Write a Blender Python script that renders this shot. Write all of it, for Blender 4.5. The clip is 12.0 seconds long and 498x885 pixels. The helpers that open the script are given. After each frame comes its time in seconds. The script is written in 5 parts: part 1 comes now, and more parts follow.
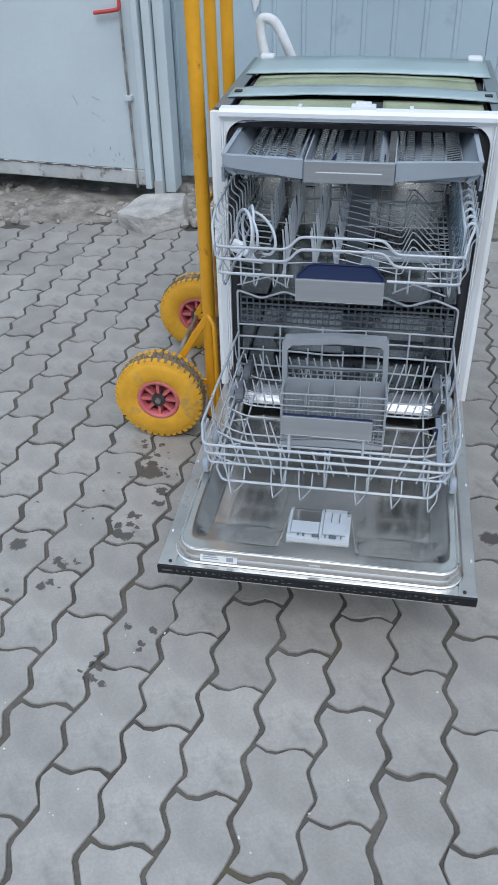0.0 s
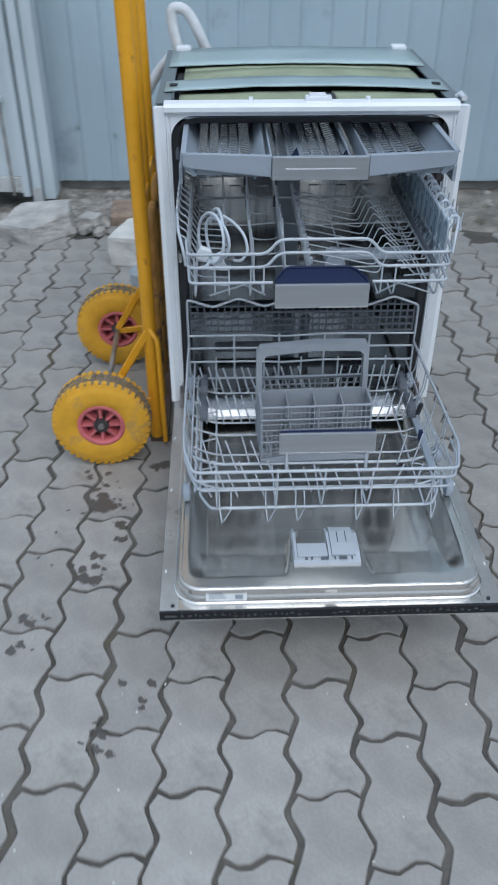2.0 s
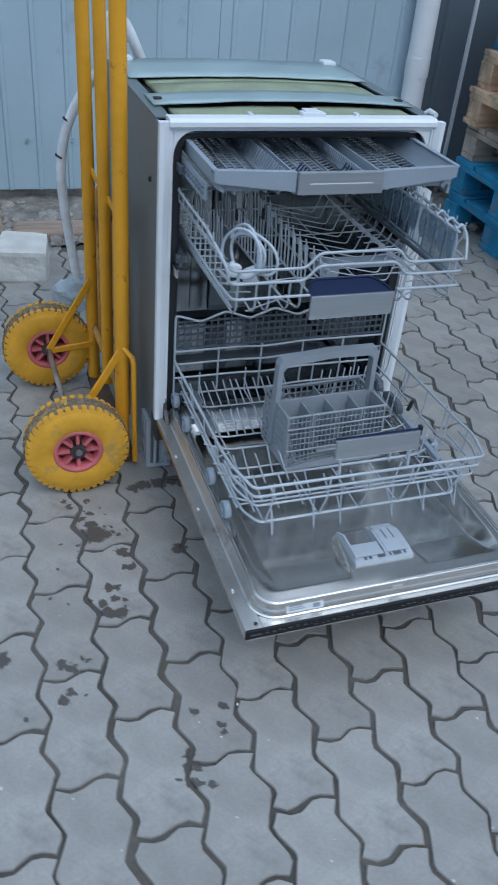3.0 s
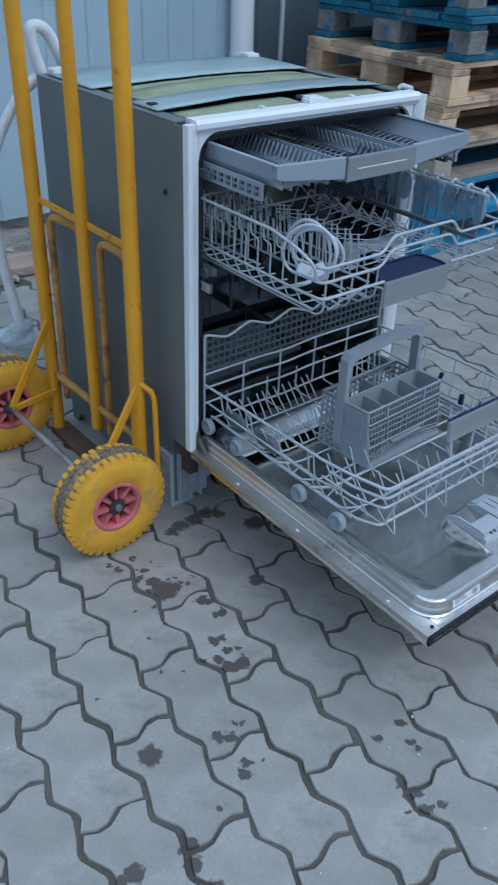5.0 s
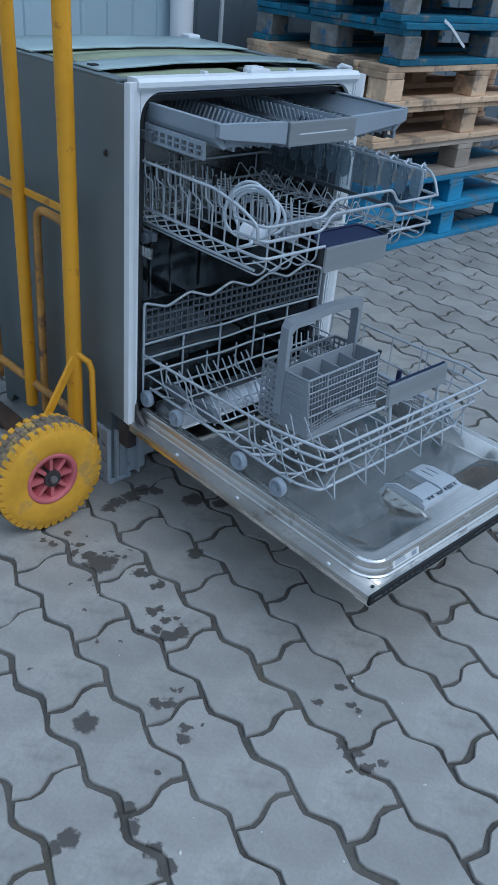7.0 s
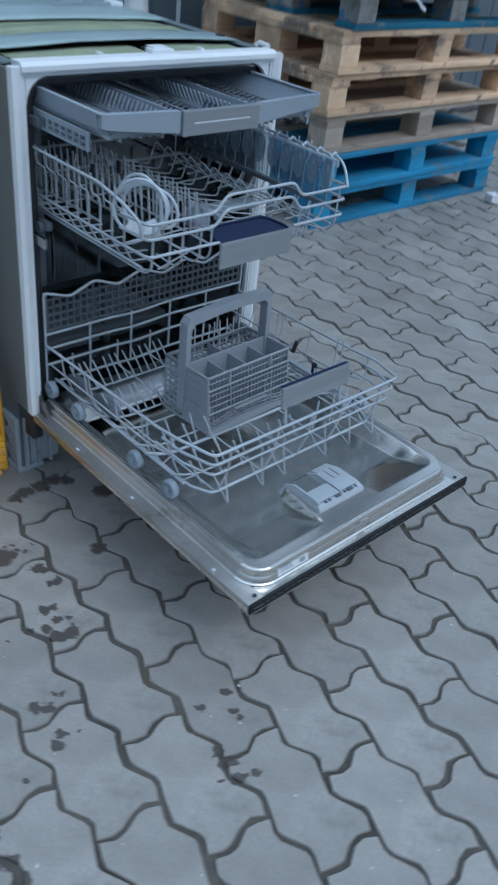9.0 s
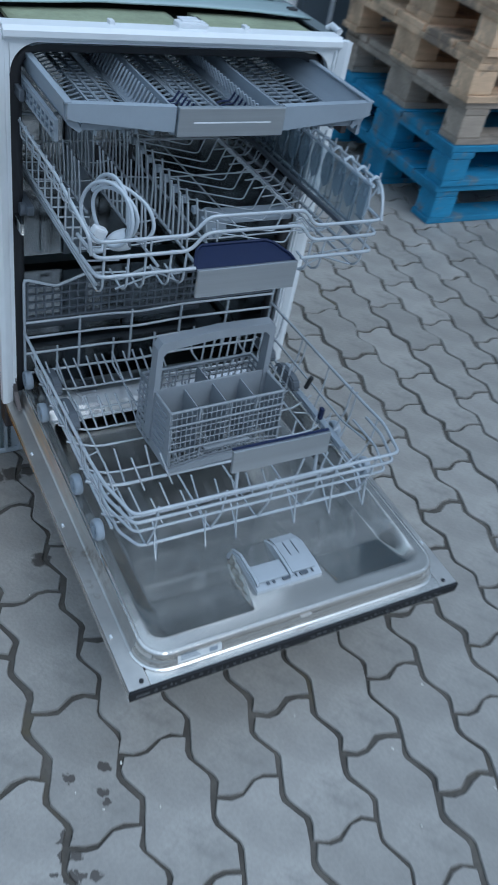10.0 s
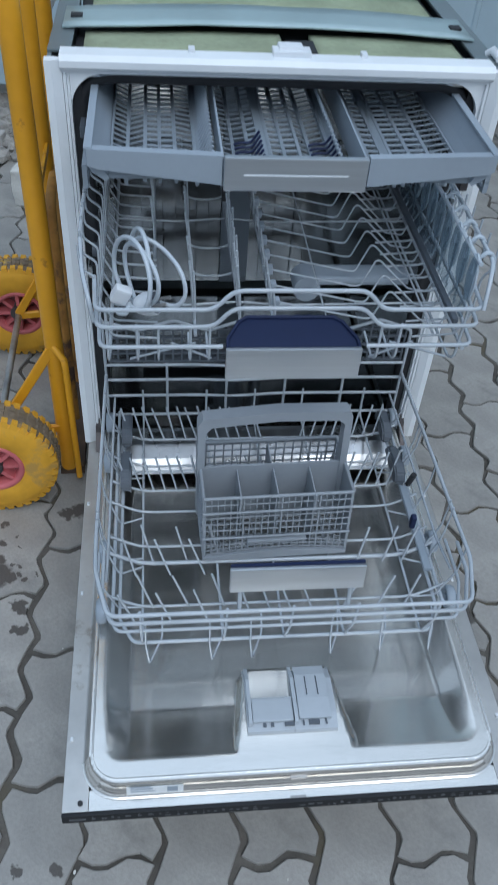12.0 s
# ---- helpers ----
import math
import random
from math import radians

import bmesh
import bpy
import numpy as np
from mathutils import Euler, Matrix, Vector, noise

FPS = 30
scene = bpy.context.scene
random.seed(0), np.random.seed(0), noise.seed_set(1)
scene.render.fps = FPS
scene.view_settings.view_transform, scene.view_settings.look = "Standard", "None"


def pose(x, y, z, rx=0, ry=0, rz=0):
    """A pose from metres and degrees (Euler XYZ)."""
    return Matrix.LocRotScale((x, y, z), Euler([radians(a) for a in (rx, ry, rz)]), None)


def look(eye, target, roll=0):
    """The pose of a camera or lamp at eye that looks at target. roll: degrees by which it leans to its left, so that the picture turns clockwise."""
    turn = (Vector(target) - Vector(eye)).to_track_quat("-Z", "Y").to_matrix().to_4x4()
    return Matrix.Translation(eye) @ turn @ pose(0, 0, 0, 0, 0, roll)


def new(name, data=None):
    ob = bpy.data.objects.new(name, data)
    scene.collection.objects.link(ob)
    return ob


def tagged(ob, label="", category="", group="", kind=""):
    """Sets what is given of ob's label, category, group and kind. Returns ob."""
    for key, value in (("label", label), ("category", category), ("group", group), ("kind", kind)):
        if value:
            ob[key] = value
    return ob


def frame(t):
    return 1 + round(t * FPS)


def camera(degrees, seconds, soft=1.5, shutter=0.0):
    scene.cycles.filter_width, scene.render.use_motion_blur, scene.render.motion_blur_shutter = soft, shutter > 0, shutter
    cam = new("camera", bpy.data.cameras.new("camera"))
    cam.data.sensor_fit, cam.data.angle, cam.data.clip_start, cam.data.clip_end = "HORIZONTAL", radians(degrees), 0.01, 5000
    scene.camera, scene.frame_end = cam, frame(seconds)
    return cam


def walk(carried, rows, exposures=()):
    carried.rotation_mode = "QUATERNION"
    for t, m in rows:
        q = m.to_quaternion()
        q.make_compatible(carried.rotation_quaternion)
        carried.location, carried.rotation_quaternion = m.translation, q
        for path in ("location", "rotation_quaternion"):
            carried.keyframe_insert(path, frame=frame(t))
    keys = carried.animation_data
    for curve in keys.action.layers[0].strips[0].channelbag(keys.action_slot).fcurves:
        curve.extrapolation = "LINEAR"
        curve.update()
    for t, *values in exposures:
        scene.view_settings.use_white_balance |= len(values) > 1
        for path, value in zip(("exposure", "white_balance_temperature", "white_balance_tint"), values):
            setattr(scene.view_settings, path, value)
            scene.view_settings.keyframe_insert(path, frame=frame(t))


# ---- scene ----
cam = camera(34.1, 12.0, shutter=0.5)
PATH = [
    (0, (0.118, -1.716, 1.268), (-0.209, -0.126, 0.1), -1.3),
    (0.5, (0.115, -1.741, 1.272), (-0.181, -0.141, 0.109), -1.1),
    (1, (0.107, -1.742, 1.27), (-0.169, -0.143, 0.101), -1.2),
    (1.5, (0.019, -1.721, 1.248), (-0.196, -0.12, 0.069), 0.2),
    (2, (-0.142, -1.612, 1.23), (-0.119, 0.008, 0.058), 0.1),
    (2.2, (-0.243, -1.576, 1.225), (-0.092, -0.029, 0.133), 2.6),
    (2.5, (-0.36, -1.545, 1.242), (-0.051, 0.067, 0.1), 4.3),
    (2.8, (-0.536, -1.546, 1.219), (-0.057, -0.061, 0.136), 5.3),
    (3, (-0.631, -1.532, 1.235), (-0.06, 0.003, 0.087), 5.7),
    (3.2, (-0.697, -1.49, 1.207), (-0.107, -0.034, 0.138), 6.2),
    (3.5, (-0.766, -1.392, 1.207), (-0.145, 0.108, 0.038), 3.6),
    (3.7, (-0.803, -1.308, 1.217), (-0.163, 0.167, 0.027), 2.3),
    (5.3, (-1.106, -1.195, 1.115), (-0.004, 0.079, 0.036), 3.0),
    (5.5, (-1.1, -1.201, 1.09), (0.016, 0.043, -0.008), 3.8),
    (6, (-1.11, -1.215, 1.063), (0.052, 0.023, 0.007), 5.0),
    (6.5, (-1.119, -1.222, 1.057), (0.06, 0.011, 0.013), 5.4),
    (8.5, (-1.08, -1.262, 1.059), (0.125, -0.051, 0.019), 5.6),
    (8.8, (-1.036, -1.278, 1.089), (0.121, -0.155, 0.083), 6.2),
    (9, (-0.942, -1.283, 1.127), (0.219, -0.117, -0.009), 7.0),
    (9.2, (-0.838, -1.296, 1.165), (0.204, -0.185, 0.029), 7.7),
    (9.5, (-0.7, -1.325, 1.17), (0.309, -0.085, -0.032), 9.2),
    (9.7, (-0.633, -1.286, 1.212), (0.263, -0.119, 0.011), 12.2),
    (10, (-0.55, -1.22, 1.198), (0.3, 0.048, -0.094), 12.5),
    (10.2, (-0.47, -1.167, 1.212), (0.234, 0.045, -0.071), 10.3),
    (10.5, (-0.4, -1.079, 1.212), (0.272, 0.204, -0.166), 9.4),
    (11, (-0.26, -1.057, 1.21), (0.178, 0.334, -0.159), 7.9),
    (11.5, (-0.148, -1.071, 1.204), (0.067, 0.314, -0.223), 6.3),
    (12, (-0.139, -1.071, 1.216), (0.041, 0.36, -0.17), 4.7),
]
LIGHT = [(0, 0.32, 6050, 10), (0.6, 0.25, 6020, 10), (1.5, 0.24, 5980, 9), (2.5, 0.02, 5720, 8), (3.5, -0.02, 5300, 6), (6.5, -0.12, 5220, 5), (9.0, -0.17, 5270, 4), (10.0, -0.14, 5310, 4), (10.5, -0.12, 5270, 4), (12.0, -0.03, 5660, 6)]
walk(cam, [(t, look(eye, target, roll)) for t, eye, target, roll in PATH], LIGHT)

# ---------- light ----------
world = bpy.data.worlds.new("overcast_sky")
scene.world = world
world.use_nodes = True
wn = world.node_tree
sky = wn.nodes.new("ShaderNodeTexSky")
sky.sky_type = "NISHITA"
sky.sun_disc = False
sky.sun_elevation, sky.sun_rotation = radians(54), radians(163)
sky.air_density, sky.dust_density, sky.ozone_density = 1.0, 3.0, 1.5
wn.nodes["Background"].inputs["Strength"].default_value = 0.12
cloud = wn.nodes.new("ShaderNodeMix")
cloud.data_type = "RGBA"
cloud.inputs["Factor"].default_value = 0.7
cloud.inputs["B"].default_value = (5.6, 6.2, 6.8, 1)
wn.links.new(sky.outputs["Color"], cloud.inputs["A"])
# a cloud cover is brighter overhead than at the horizon
place = wn.nodes.new("ShaderNodeTexCoord")
height = wn.nodes.new("ShaderNodeSeparateXYZ")
rise = wn.nodes.new("ShaderNodeMapRange")
rise.inputs["To Min"].default_value, rise.inputs["To Max"].default_value = 0.3, 1.8
scaled = wn.nodes.new("ShaderNodeVectorMath")
scaled.operation = "SCALE"
wn.links.new(place.outputs["Generated"], height.inputs["Vector"])
wn.links.new(height.outputs["Z"], rise.inputs["Value"])
wn.links.new(cloud.outputs["Result"], scaled.inputs[0])
wn.links.new(rise.outputs["Result"], scaled.inputs["Scale"])
wn.links.new(scaled.outputs["Vector"], wn.nodes["Background"].inputs["Color"])
sun_data = bpy.data.lights.new("sun", "SUN")
sun_data.energy, sun_data.angle, sun_data.color = 0.75, radians(35), (1.0, 0.97, 0.93)
sun = new("sun", sun_data)
sun.matrix_world = look((1.3, -4.2, 6.0), (0, 0, 0))


# ---------- materials ----------
def surface(name, color, rough=0.5, metal=0.0, vary=0.15, scale=6.0, bump=0.1, grain=80.0, fine=0.08,
            rough_vary=0.1, stretch=(1, 1, 1), spot=None, spot_amount=0.5, spot_scale=9.0, coat=0.0, island=False, obj_random=0.0):
    m = bpy.data.materials.new(name)
    m.use_nodes = True
    n, l = m.node_tree.nodes, m.node_tree.links
    b = n["Principled BSDF"]
    tc = n.new("ShaderNodeTexCoord")
    mp = n.new("ShaderNodeMapping")
    mp.inputs["Scale"].default_value = stretch
    l.new(tc.outputs["Object"], mp.inputs["Vector"])
    big = n.new("ShaderNodeTexNoise")
    big.inputs["Scale"].default_value, big.inputs["Detail"].default_value = scale, 5
    small = n.new("ShaderNodeTexNoise")
    small.inputs["Scale"].default_value, small.inputs["Detail"].default_value = grain, 4
    for t in (big, small):
        l.new(mp.outputs["Vector"], t.inputs["Vector"])
    base = n.new("ShaderNodeMix")
    base.data_type = "RGBA"
    base.inputs["A"].default_value = [max(0, c * (1 - vary)) for c in color] + [1]
    base.inputs["B"].default_value = [min(1, c * (1 + vary)) for c in color] + [1]
    ramp = n.new("ShaderNodeMapRange")
    ramp.inputs["From Min"].default_value, ramp.inputs["From Max"].default_value = 0.3, 0.7
    l.new(big.outputs["Fac"], ramp.inputs["Value"])
    l.new(ramp.outputs["Result"], base.inputs["Factor"])
    out = base.outputs["Result"]

    def times(col, low, high, fac):
        mr = n.new("ShaderNodeMapRange")
        mr.inputs["To Min"].default_value, mr.inputs["To Max"].default_value = low, high
        l.new(fac, mr.inputs["Value"])
        mu = n.new("ShaderNodeVectorMath")
        mu.operation = "SCALE"
        l.new(col, mu.inputs[0])
        l.new(mr.outputs["Result"], mu.inputs["Scale"])
        return mu.outputs["Vector"]

    out = times(out, 1 - fine, 1 + fine, small.outputs["Fac"])
    if island:
        gi = n.new("ShaderNodeNewGeometry")
        out = times(out, 0.86, 1.12, gi.outputs["Random Per Island"])
    if obj_random:
        oi = n.new("ShaderNodeObjectInfo")
        out = times(out, 1 - obj_random, 1 + obj_random, oi.outputs["Random"])
    if spot:
        sp = n.new("ShaderNodeTexNoise")
        sp.inputs["Scale"].default_value, sp.inputs["Detail"].default_value = spot_scale, 7
        sp.inputs["Roughness"].default_value = 0.65
        l.new(tc.outputs["Object"], sp.inputs["Vector"])
        sr = n.new("ShaderNodeMapRange")
        sr.inputs["From Min"].default_value = 0.72 - 0.32 * spot_amount
        sr.inputs["From Max"].default_value = sr.inputs["From Min"].default_value + 0.1
        l.new(sp.outputs["Fac"], sr.inputs["Value"])
        mx = n.new("ShaderNodeMix")
        mx.data_type = "RGBA"
        l.new(sr.outputs["Result"], mx.inputs["Factor"])
        l.new(out, mx.inputs["A"])
        mx.inputs["B"].default_value = [*spot, 1]
        out = mx.outputs["Result"]
    l.new(out, b.inputs["Base Color"])
    rr = n.new("ShaderNodeMapRange")
    rr.inputs["To Min"].default_value, rr.inputs["To Max"].default_value = max(0.03, rough - rough_vary), min(1, rough + rough_vary)
    l.new(big.outputs["Fac"], rr.inputs["Value"])
    l.new(rr.outputs["Result"], b.inputs["Roughness"])
    b.inputs["Metallic"].default_value = metal
    b.inputs["Coat Weight"].default_value = coat
    if bump:
        bp = n.new("ShaderNodeBump")
        bp.inputs["Strength"].default_value, bp.inputs["Distance"].default_value = bump, 0.004
        l.new(small.outputs["Fac"], bp.inputs["Height"])
        l.new(bp.outputs["Normal"], b.inputs["Normal"])
    return m


def stained(m, spots, colour):
    """Wet drips of the paving: (x, y, radius) in the world."""
    n, l = m.node_tree.nodes, m.node_tree.links
    b = n["Principled BSDF"]
    geo = n.new("ShaderNodeNewGeometry")
    warp = n.new("ShaderNodeTexNoise")
    warp.inputs["Scale"].default_value, warp.inputs["Detail"].default_value = 70, 4
    l.new(geo.outputs["Position"], warp.inputs["Vector"])
    shift = n.new("ShaderNodeVectorMath")
    shift.operation = "MULTIPLY_ADD"
    l.new(warp.outputs["Color"], shift.inputs[0])
    shift.inputs[1].default_value = (0.03, 0.03, 0)
    l.new(geo.outputs["Position"], shift.inputs[2])
    flat = n.new("ShaderNodeVectorMath")
    flat.operation = "MULTIPLY"
    l.new(shift.outputs["Vector"], flat.inputs[0])
    flat.inputs[1].default_value = (1, 1, 0)
    last = None
    for x, y, r in spots:
        d = n.new("ShaderNodeVectorMath")
        d.operation = "DISTANCE"
        l.new(flat.outputs["Vector"], d.inputs[0])
        d.inputs[1].default_value = (x + 0.015, y + 0.015, 0)
        f = n.new("ShaderNodeMapRange")
        f.inputs["From Min"].default_value, f.inputs["From Max"].default_value = r, r * 0.75
        l.new(d.outputs["Value"], f.inputs["Value"])
        if last is None:
            last = f.outputs["Result"]
        else:
            mx = n.new("ShaderNodeMath")
            mx.operation = "MAXIMUM"
            l.new(last, mx.inputs[0])
            l.new(f.outputs["Result"], mx.inputs[1])
            last = mx.outputs["Value"]
    old = b.inputs["Base Color"].links[0].from_socket
    mix = n.new("ShaderNodeMix")
    mix.data_type = "RGBA"
    l.new(last, mix.inputs["Factor"])
    l.new(old, mix.inputs["A"])
    mix.inputs["B"].default_value = [*colour, 1]
    l.new(mix.outputs["Result"], b.inputs["Base Color"])


PAVING = surface("concrete_paver", (0.31, 0.298, 0.277), 0.44, vary=0.2, scale=9, bump=0.35, grain=160, fine=0.16, island=True, obj_random=0.1,
                 spot=(0.235, 0.228, 0.212), spot_amount=0.5, spot_scale=4)
# wet drips: x, y in metres, radius in millimetres
DRIPS = [(-0.463, -0.157, 26), (-0.463, -0.083, 9), (-0.464, -0.037, 7), (-0.468, -0.123, 13), (-0.441, -0.163, 12), (-0.485, -0.1, 8), (-0.415, -0.223, 12), (-0.406, -0.235, 9), 
       (-0.416, -0.272, 6), (-0.403, -0.272, 9), (-0.508, -0.051, 8), (-0.516, -0.03, 6), (-0.543, -0.176, 5), (-0.555, -0.246, 4), (-0.579, -0.333, 4), (-0.547, -0.354, 4), 
       (-0.46, -0.325, 10), (-0.444, -0.328, 7), (-0.452, -0.358, 10), (-0.477, -0.366, 10), (-0.434, -0.368, 6), (-0.471, -0.393, 13), (-0.445, -0.399, 14), (-0.465, -0.401, 9), 
       (-0.505, -0.354, 7), (-0.576, -0.504, 10), (-0.56, -0.514, 10), (-0.526, -0.506, 5)]
FAR_DRIPS = [(-0.535, -0.499, 4), (-0.566, -0.567, 8), (-0.581, -0.583, 10), (-0.54, -0.584, 4), (-0.65, -0.608, 4), (-0.684, -0.468, 18), (-0.701, -0.321, 4), (-0.287, -0.004, 18), 
       (-0.252, 0.003, 16), (-0.324, -0.004, 17), (-0.35, -0.011, 14), (-0.229, -0.018, 12), (-0.181, -0.091, 20), (-0.289, -0.24, 16), (-0.306, -0.661, 8), (-0.36, -0.661, 7), 
       (-0.319, -0.699, 7), (-0.32, -0.716, 6), (-0.391, -0.741, 8), (-0.383, -0.767, 9), (-0.401, -0.766, 6), (-0.399, -0.799, 8), (-0.384, -0.801, 7), (-0.365, -0.81, 7), 
       (-0.416, -0.786, 5), (0.375, -0.267, 20), (-0.138, -0.136, 16),
       (-0.72, -0.632, 13), (-0.728, -0.658, 12), (-0.804, -0.62, 15), (-0.83, -0.62, 12), (-0.723, -0.704, 12), (-0.722, -0.735, 13)]
splash = random.Random(5)
SPLASH = [(-0.463 + splash.gauss(0, 0.034), -0.145 + splash.gauss(0, 0.034), splash.uniform(2, 5)) for _ in range(16)]
stained(PAVING, [(x, y, r * 0.00125) for x, y, r in DRIPS + FAR_DRIPS + SPLASH], (0.085, 0.076, 0.068))
SAND = surface("joint_soil", (0.095, 0.087, 0.076), 0.95, vary=0.35, scale=9, bump=0.6, grain=120, fine=0.3, spot=(0.1, 0.085, 0.05), spot_amount=0.5, spot_scale=3)
YARD = surface("yard_ground", (0.2, 0.195, 0.185), 0.95, vary=0.25, scale=2, bump=0.5, grain=60, fine=0.2)
SOIL = surface("rubble_soil", (0.23, 0.215, 0.19), 0.97, vary=0.4, scale=14, bump=0.9, grain=90, fine=0.35, spot=(0.09, 0.085, 0.06), spot_amount=0.55, spot_scale=6)
STONE = surface("grey_rubble", (0.3, 0.285, 0.26), 0.95, vary=0.35, scale=20, bump=0.7, grain=110, fine=0.25, island=True)
CONCRETE = surface("broken_concrete", (0.42, 0.41, 0.39), 0.93, vary=0.25, scale=14, bump=0.9, grain=70, fine=0.25)
AERATED = surface("white_aerated_block", (0.62, 0.61, 0.57), 0.95, vary=0.12, scale=12, bump=0.5, grain=150, fine=0.12)
BRICK = surface("old_brick", (0.27, 0.2, 0.15), 0.93, vary=0.3, scale=18, bump=0.6, grain=120, fine=0.2, spot=(0.36, 0.32, 0.28), spot_amount=0.5)
SIDING = surface("blue_grey_siding", (0.41, 0.52, 0.585), 0.42, metal=0.0, vary=0.1, scale=1.6, bump=0.04, grain=30, fine=0.03, spot=(0.31, 0.37, 0.43), spot_amount=0.4, spot_scale=3)
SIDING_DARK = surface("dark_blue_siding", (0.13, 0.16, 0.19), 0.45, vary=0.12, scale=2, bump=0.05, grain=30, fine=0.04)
GATE = surface("grey_gate_paint", (0.54, 0.615, 0.65), 0.45, vary=0.06, scale=2.2, bump=0.05, grain=45, fine=0.04, spot=(0.36, 0.4, 0.42), spot_amount=0.22, spot_scale=5)
GATE_WORN = surface("worn_gate_paint", (0.47, 0.49, 0.49), 0.55, vary=0.15, scale=9, bump=0.2, grain=60, fine=0.1, spot=(0.16, 0.13, 0.11), spot_amount=0.45, spot_scale=16)
SCRATCH = surface("black_scuff", (0.33, 0.35, 0.35), 0.8, vary=0.3, scale=60, bump=0)
DIRT = surface("grey_brown_dirt", (0.16, 0.15, 0.14), 0.9, vary=0.5, scale=30, bump=0.2, fine=0.3)
OLD_WOOD = surface("weathered_plank_wood", (0.33, 0.25, 0.2), 0.9, vary=0.25, scale=8, bump=0.5, grain=60, fine=0.25, stretch=(0.3, 2, 2))
RED = surface("red_plastic_grip", (0.5, 0.06, 0.05), 0.45, vary=0.15)
PIPE = surface("white_downpipe", (0.82, 0.84, 0.86), 0.38, vary=0.06, scale=5, bump=0.05, fine=0.03)
WOOD = surface("pallet_wood", (0.66, 0.465, 0.3), 0.85, vary=0.38, scale=5, bump=0.5, grain=45, fine=0.22, stretch=(0.3, 2, 2), obj_random=0.2, spot=(0.24, 0.185, 0.14), spot_amount=0.62, spot_scale=6)
WOOD_GREY = surface("weathered_pallet_wood", (0.41, 0.345, 0.28), 0.9, vary=0.28, scale=5, bump=0.6, grain=45, fine=0.25, stretch=(0.3, 2, 2), obj_random=0.2, spot=(0.15, 0.13, 0.11), spot_amount=0.4)
WOOD_BLUE = surface("blue_pallet_paint", (0.04, 0.235, 0.42), 0.75, vary=0.25, scale=7, bump=0.4, grain=50, fine=0.2, stretch=(0.4, 2, 2), obj_random=0.18, spot=(0.13, 0.2, 0.25), spot_amount=0.56, spot_scale=11)
WOOD_TEAL = surface("dirty_teal_pallet_paint", (0.02, 0.135, 0.22), 0.8, vary=0.35, scale=7, bump=0.4, grain=50, fine=0.25, stretch=(0.4, 2, 2), obj_random=0.22, spot=(0.17, 0.17, 0.16), spot_amount=0.5, spot_scale=11)
CHIP = surface("bare_blue_block", (0.2, 0.2, 0.19), 0.9, vary=0.4, scale=18, bump=0.5, grain=70, fine=0.25, spot=(0.04, 0.14, 0.27), spot_amount=0.55, spot_scale=16)
YELLOW = surface("yellow_paint", (0.74, 0.352, 0.012), 0.42, vary=0.1, scale=8, bump=0.08, grain=60, fine=0.06, spot=(0.3, 0.11, 0.03), spot_amount=0.3, spot_scale=24)
RUSTY = surface("worn_yellow_paint", (0.48, 0.25, 0.06), 0.7, vary=0.3, scale=16, bump=0.4, grain=70, fine=0.2, spot=(0.13, 0.08, 0.06), spot_amount=0.55, spot_scale=18)
TYRE = surface("yellow_solid_tyre", (0.7, 0.365, 0.022), 0.7, vary=0.14, scale=14, bump=0.2, grain=70, fine=0.1, spot=(0.53, 0.31, 0.07), spot_amount=0.5, spot_scale=14)
TREAD = surface("dusty_tread", (0.21, 0.165, 0.115), 0.9, vary=0.3, scale=22, bump=0.4, grain=80, fine=0.2, spot=(0.56, 0.37, 0.08), spot_amount=0.5, spot_scale=24)
RIM = surface("faded_red_rim", (0.55, 0.14, 0.15), 0.55, vary=0.15, scale=16, bump=0.1, fine=0.1)
DARK_METAL = surface("dark_greasy_metal", (0.09, 0.08, 0.08), 0.5, metal=0.6, vary=0.3, scale=30, bump=0.2)
AXLE = surface("bare_steel", (0.42, 0.41, 0.4), 0.4, metal=0.8, vary=0.3, scale=20, bump=0.1, spot=(0.25, 0.17, 0.12), spot_amount=0.4)
CASING = surface("galvanised_grey_casing", (0.175, 0.21, 0.222), 0.42, metal=0.25, vary=0.12, scale=3.5, bump=0.05, grain=50, fine=0.05)
TRIM = surface("white_coated_trim", (0.8, 0.83, 0.85), 0.38, vary=0.05, scale=6, bump=0.05, grain=60, fine=0.03)
STEEL = surface("brushed_stainless", (0.79, 0.765, 0.72), 0.2, metal=1.0, vary=0.06, scale=5, bump=0.02, grain=90, fine=0.05, rough_vary=0.03, stretch=(1, 6, 1))
# door steel again, dull, with the sides' dimmer light put into the colour
FLANGE = surface("dull_door_flange_steel", (0.58, 0.565, 0.54), 0.34, metal=0.9, vary=0.14, scale=7, bump=0.04, grain=80, fine=0.08, spot=(0.3, 0.25, 0.2), spot_amount=0.3, spot_scale=12)
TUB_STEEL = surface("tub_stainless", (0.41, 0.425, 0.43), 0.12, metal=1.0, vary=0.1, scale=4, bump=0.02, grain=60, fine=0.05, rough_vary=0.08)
PLATE = surface("brushed_handle_plate", (0.5, 0.53, 0.56), 0.36, metal=0.9, vary=0.06, scale=9, bump=0.03, grain=80, fine=0.06, stretch=(0.3, 6, 14))
GASKET = surface("black_gasket", (0.02, 0.021, 0.024), 0.6, vary=0.2, bump=0.05)
FASCIA = surface("black_fascia", (0.006, 0.007, 0.009), 0.65, vary=0.2, bump=0.0)
MARK = surface("pale_print", (0.1, 0.105, 0.11), 0.5, vary=0.05, bump=0)
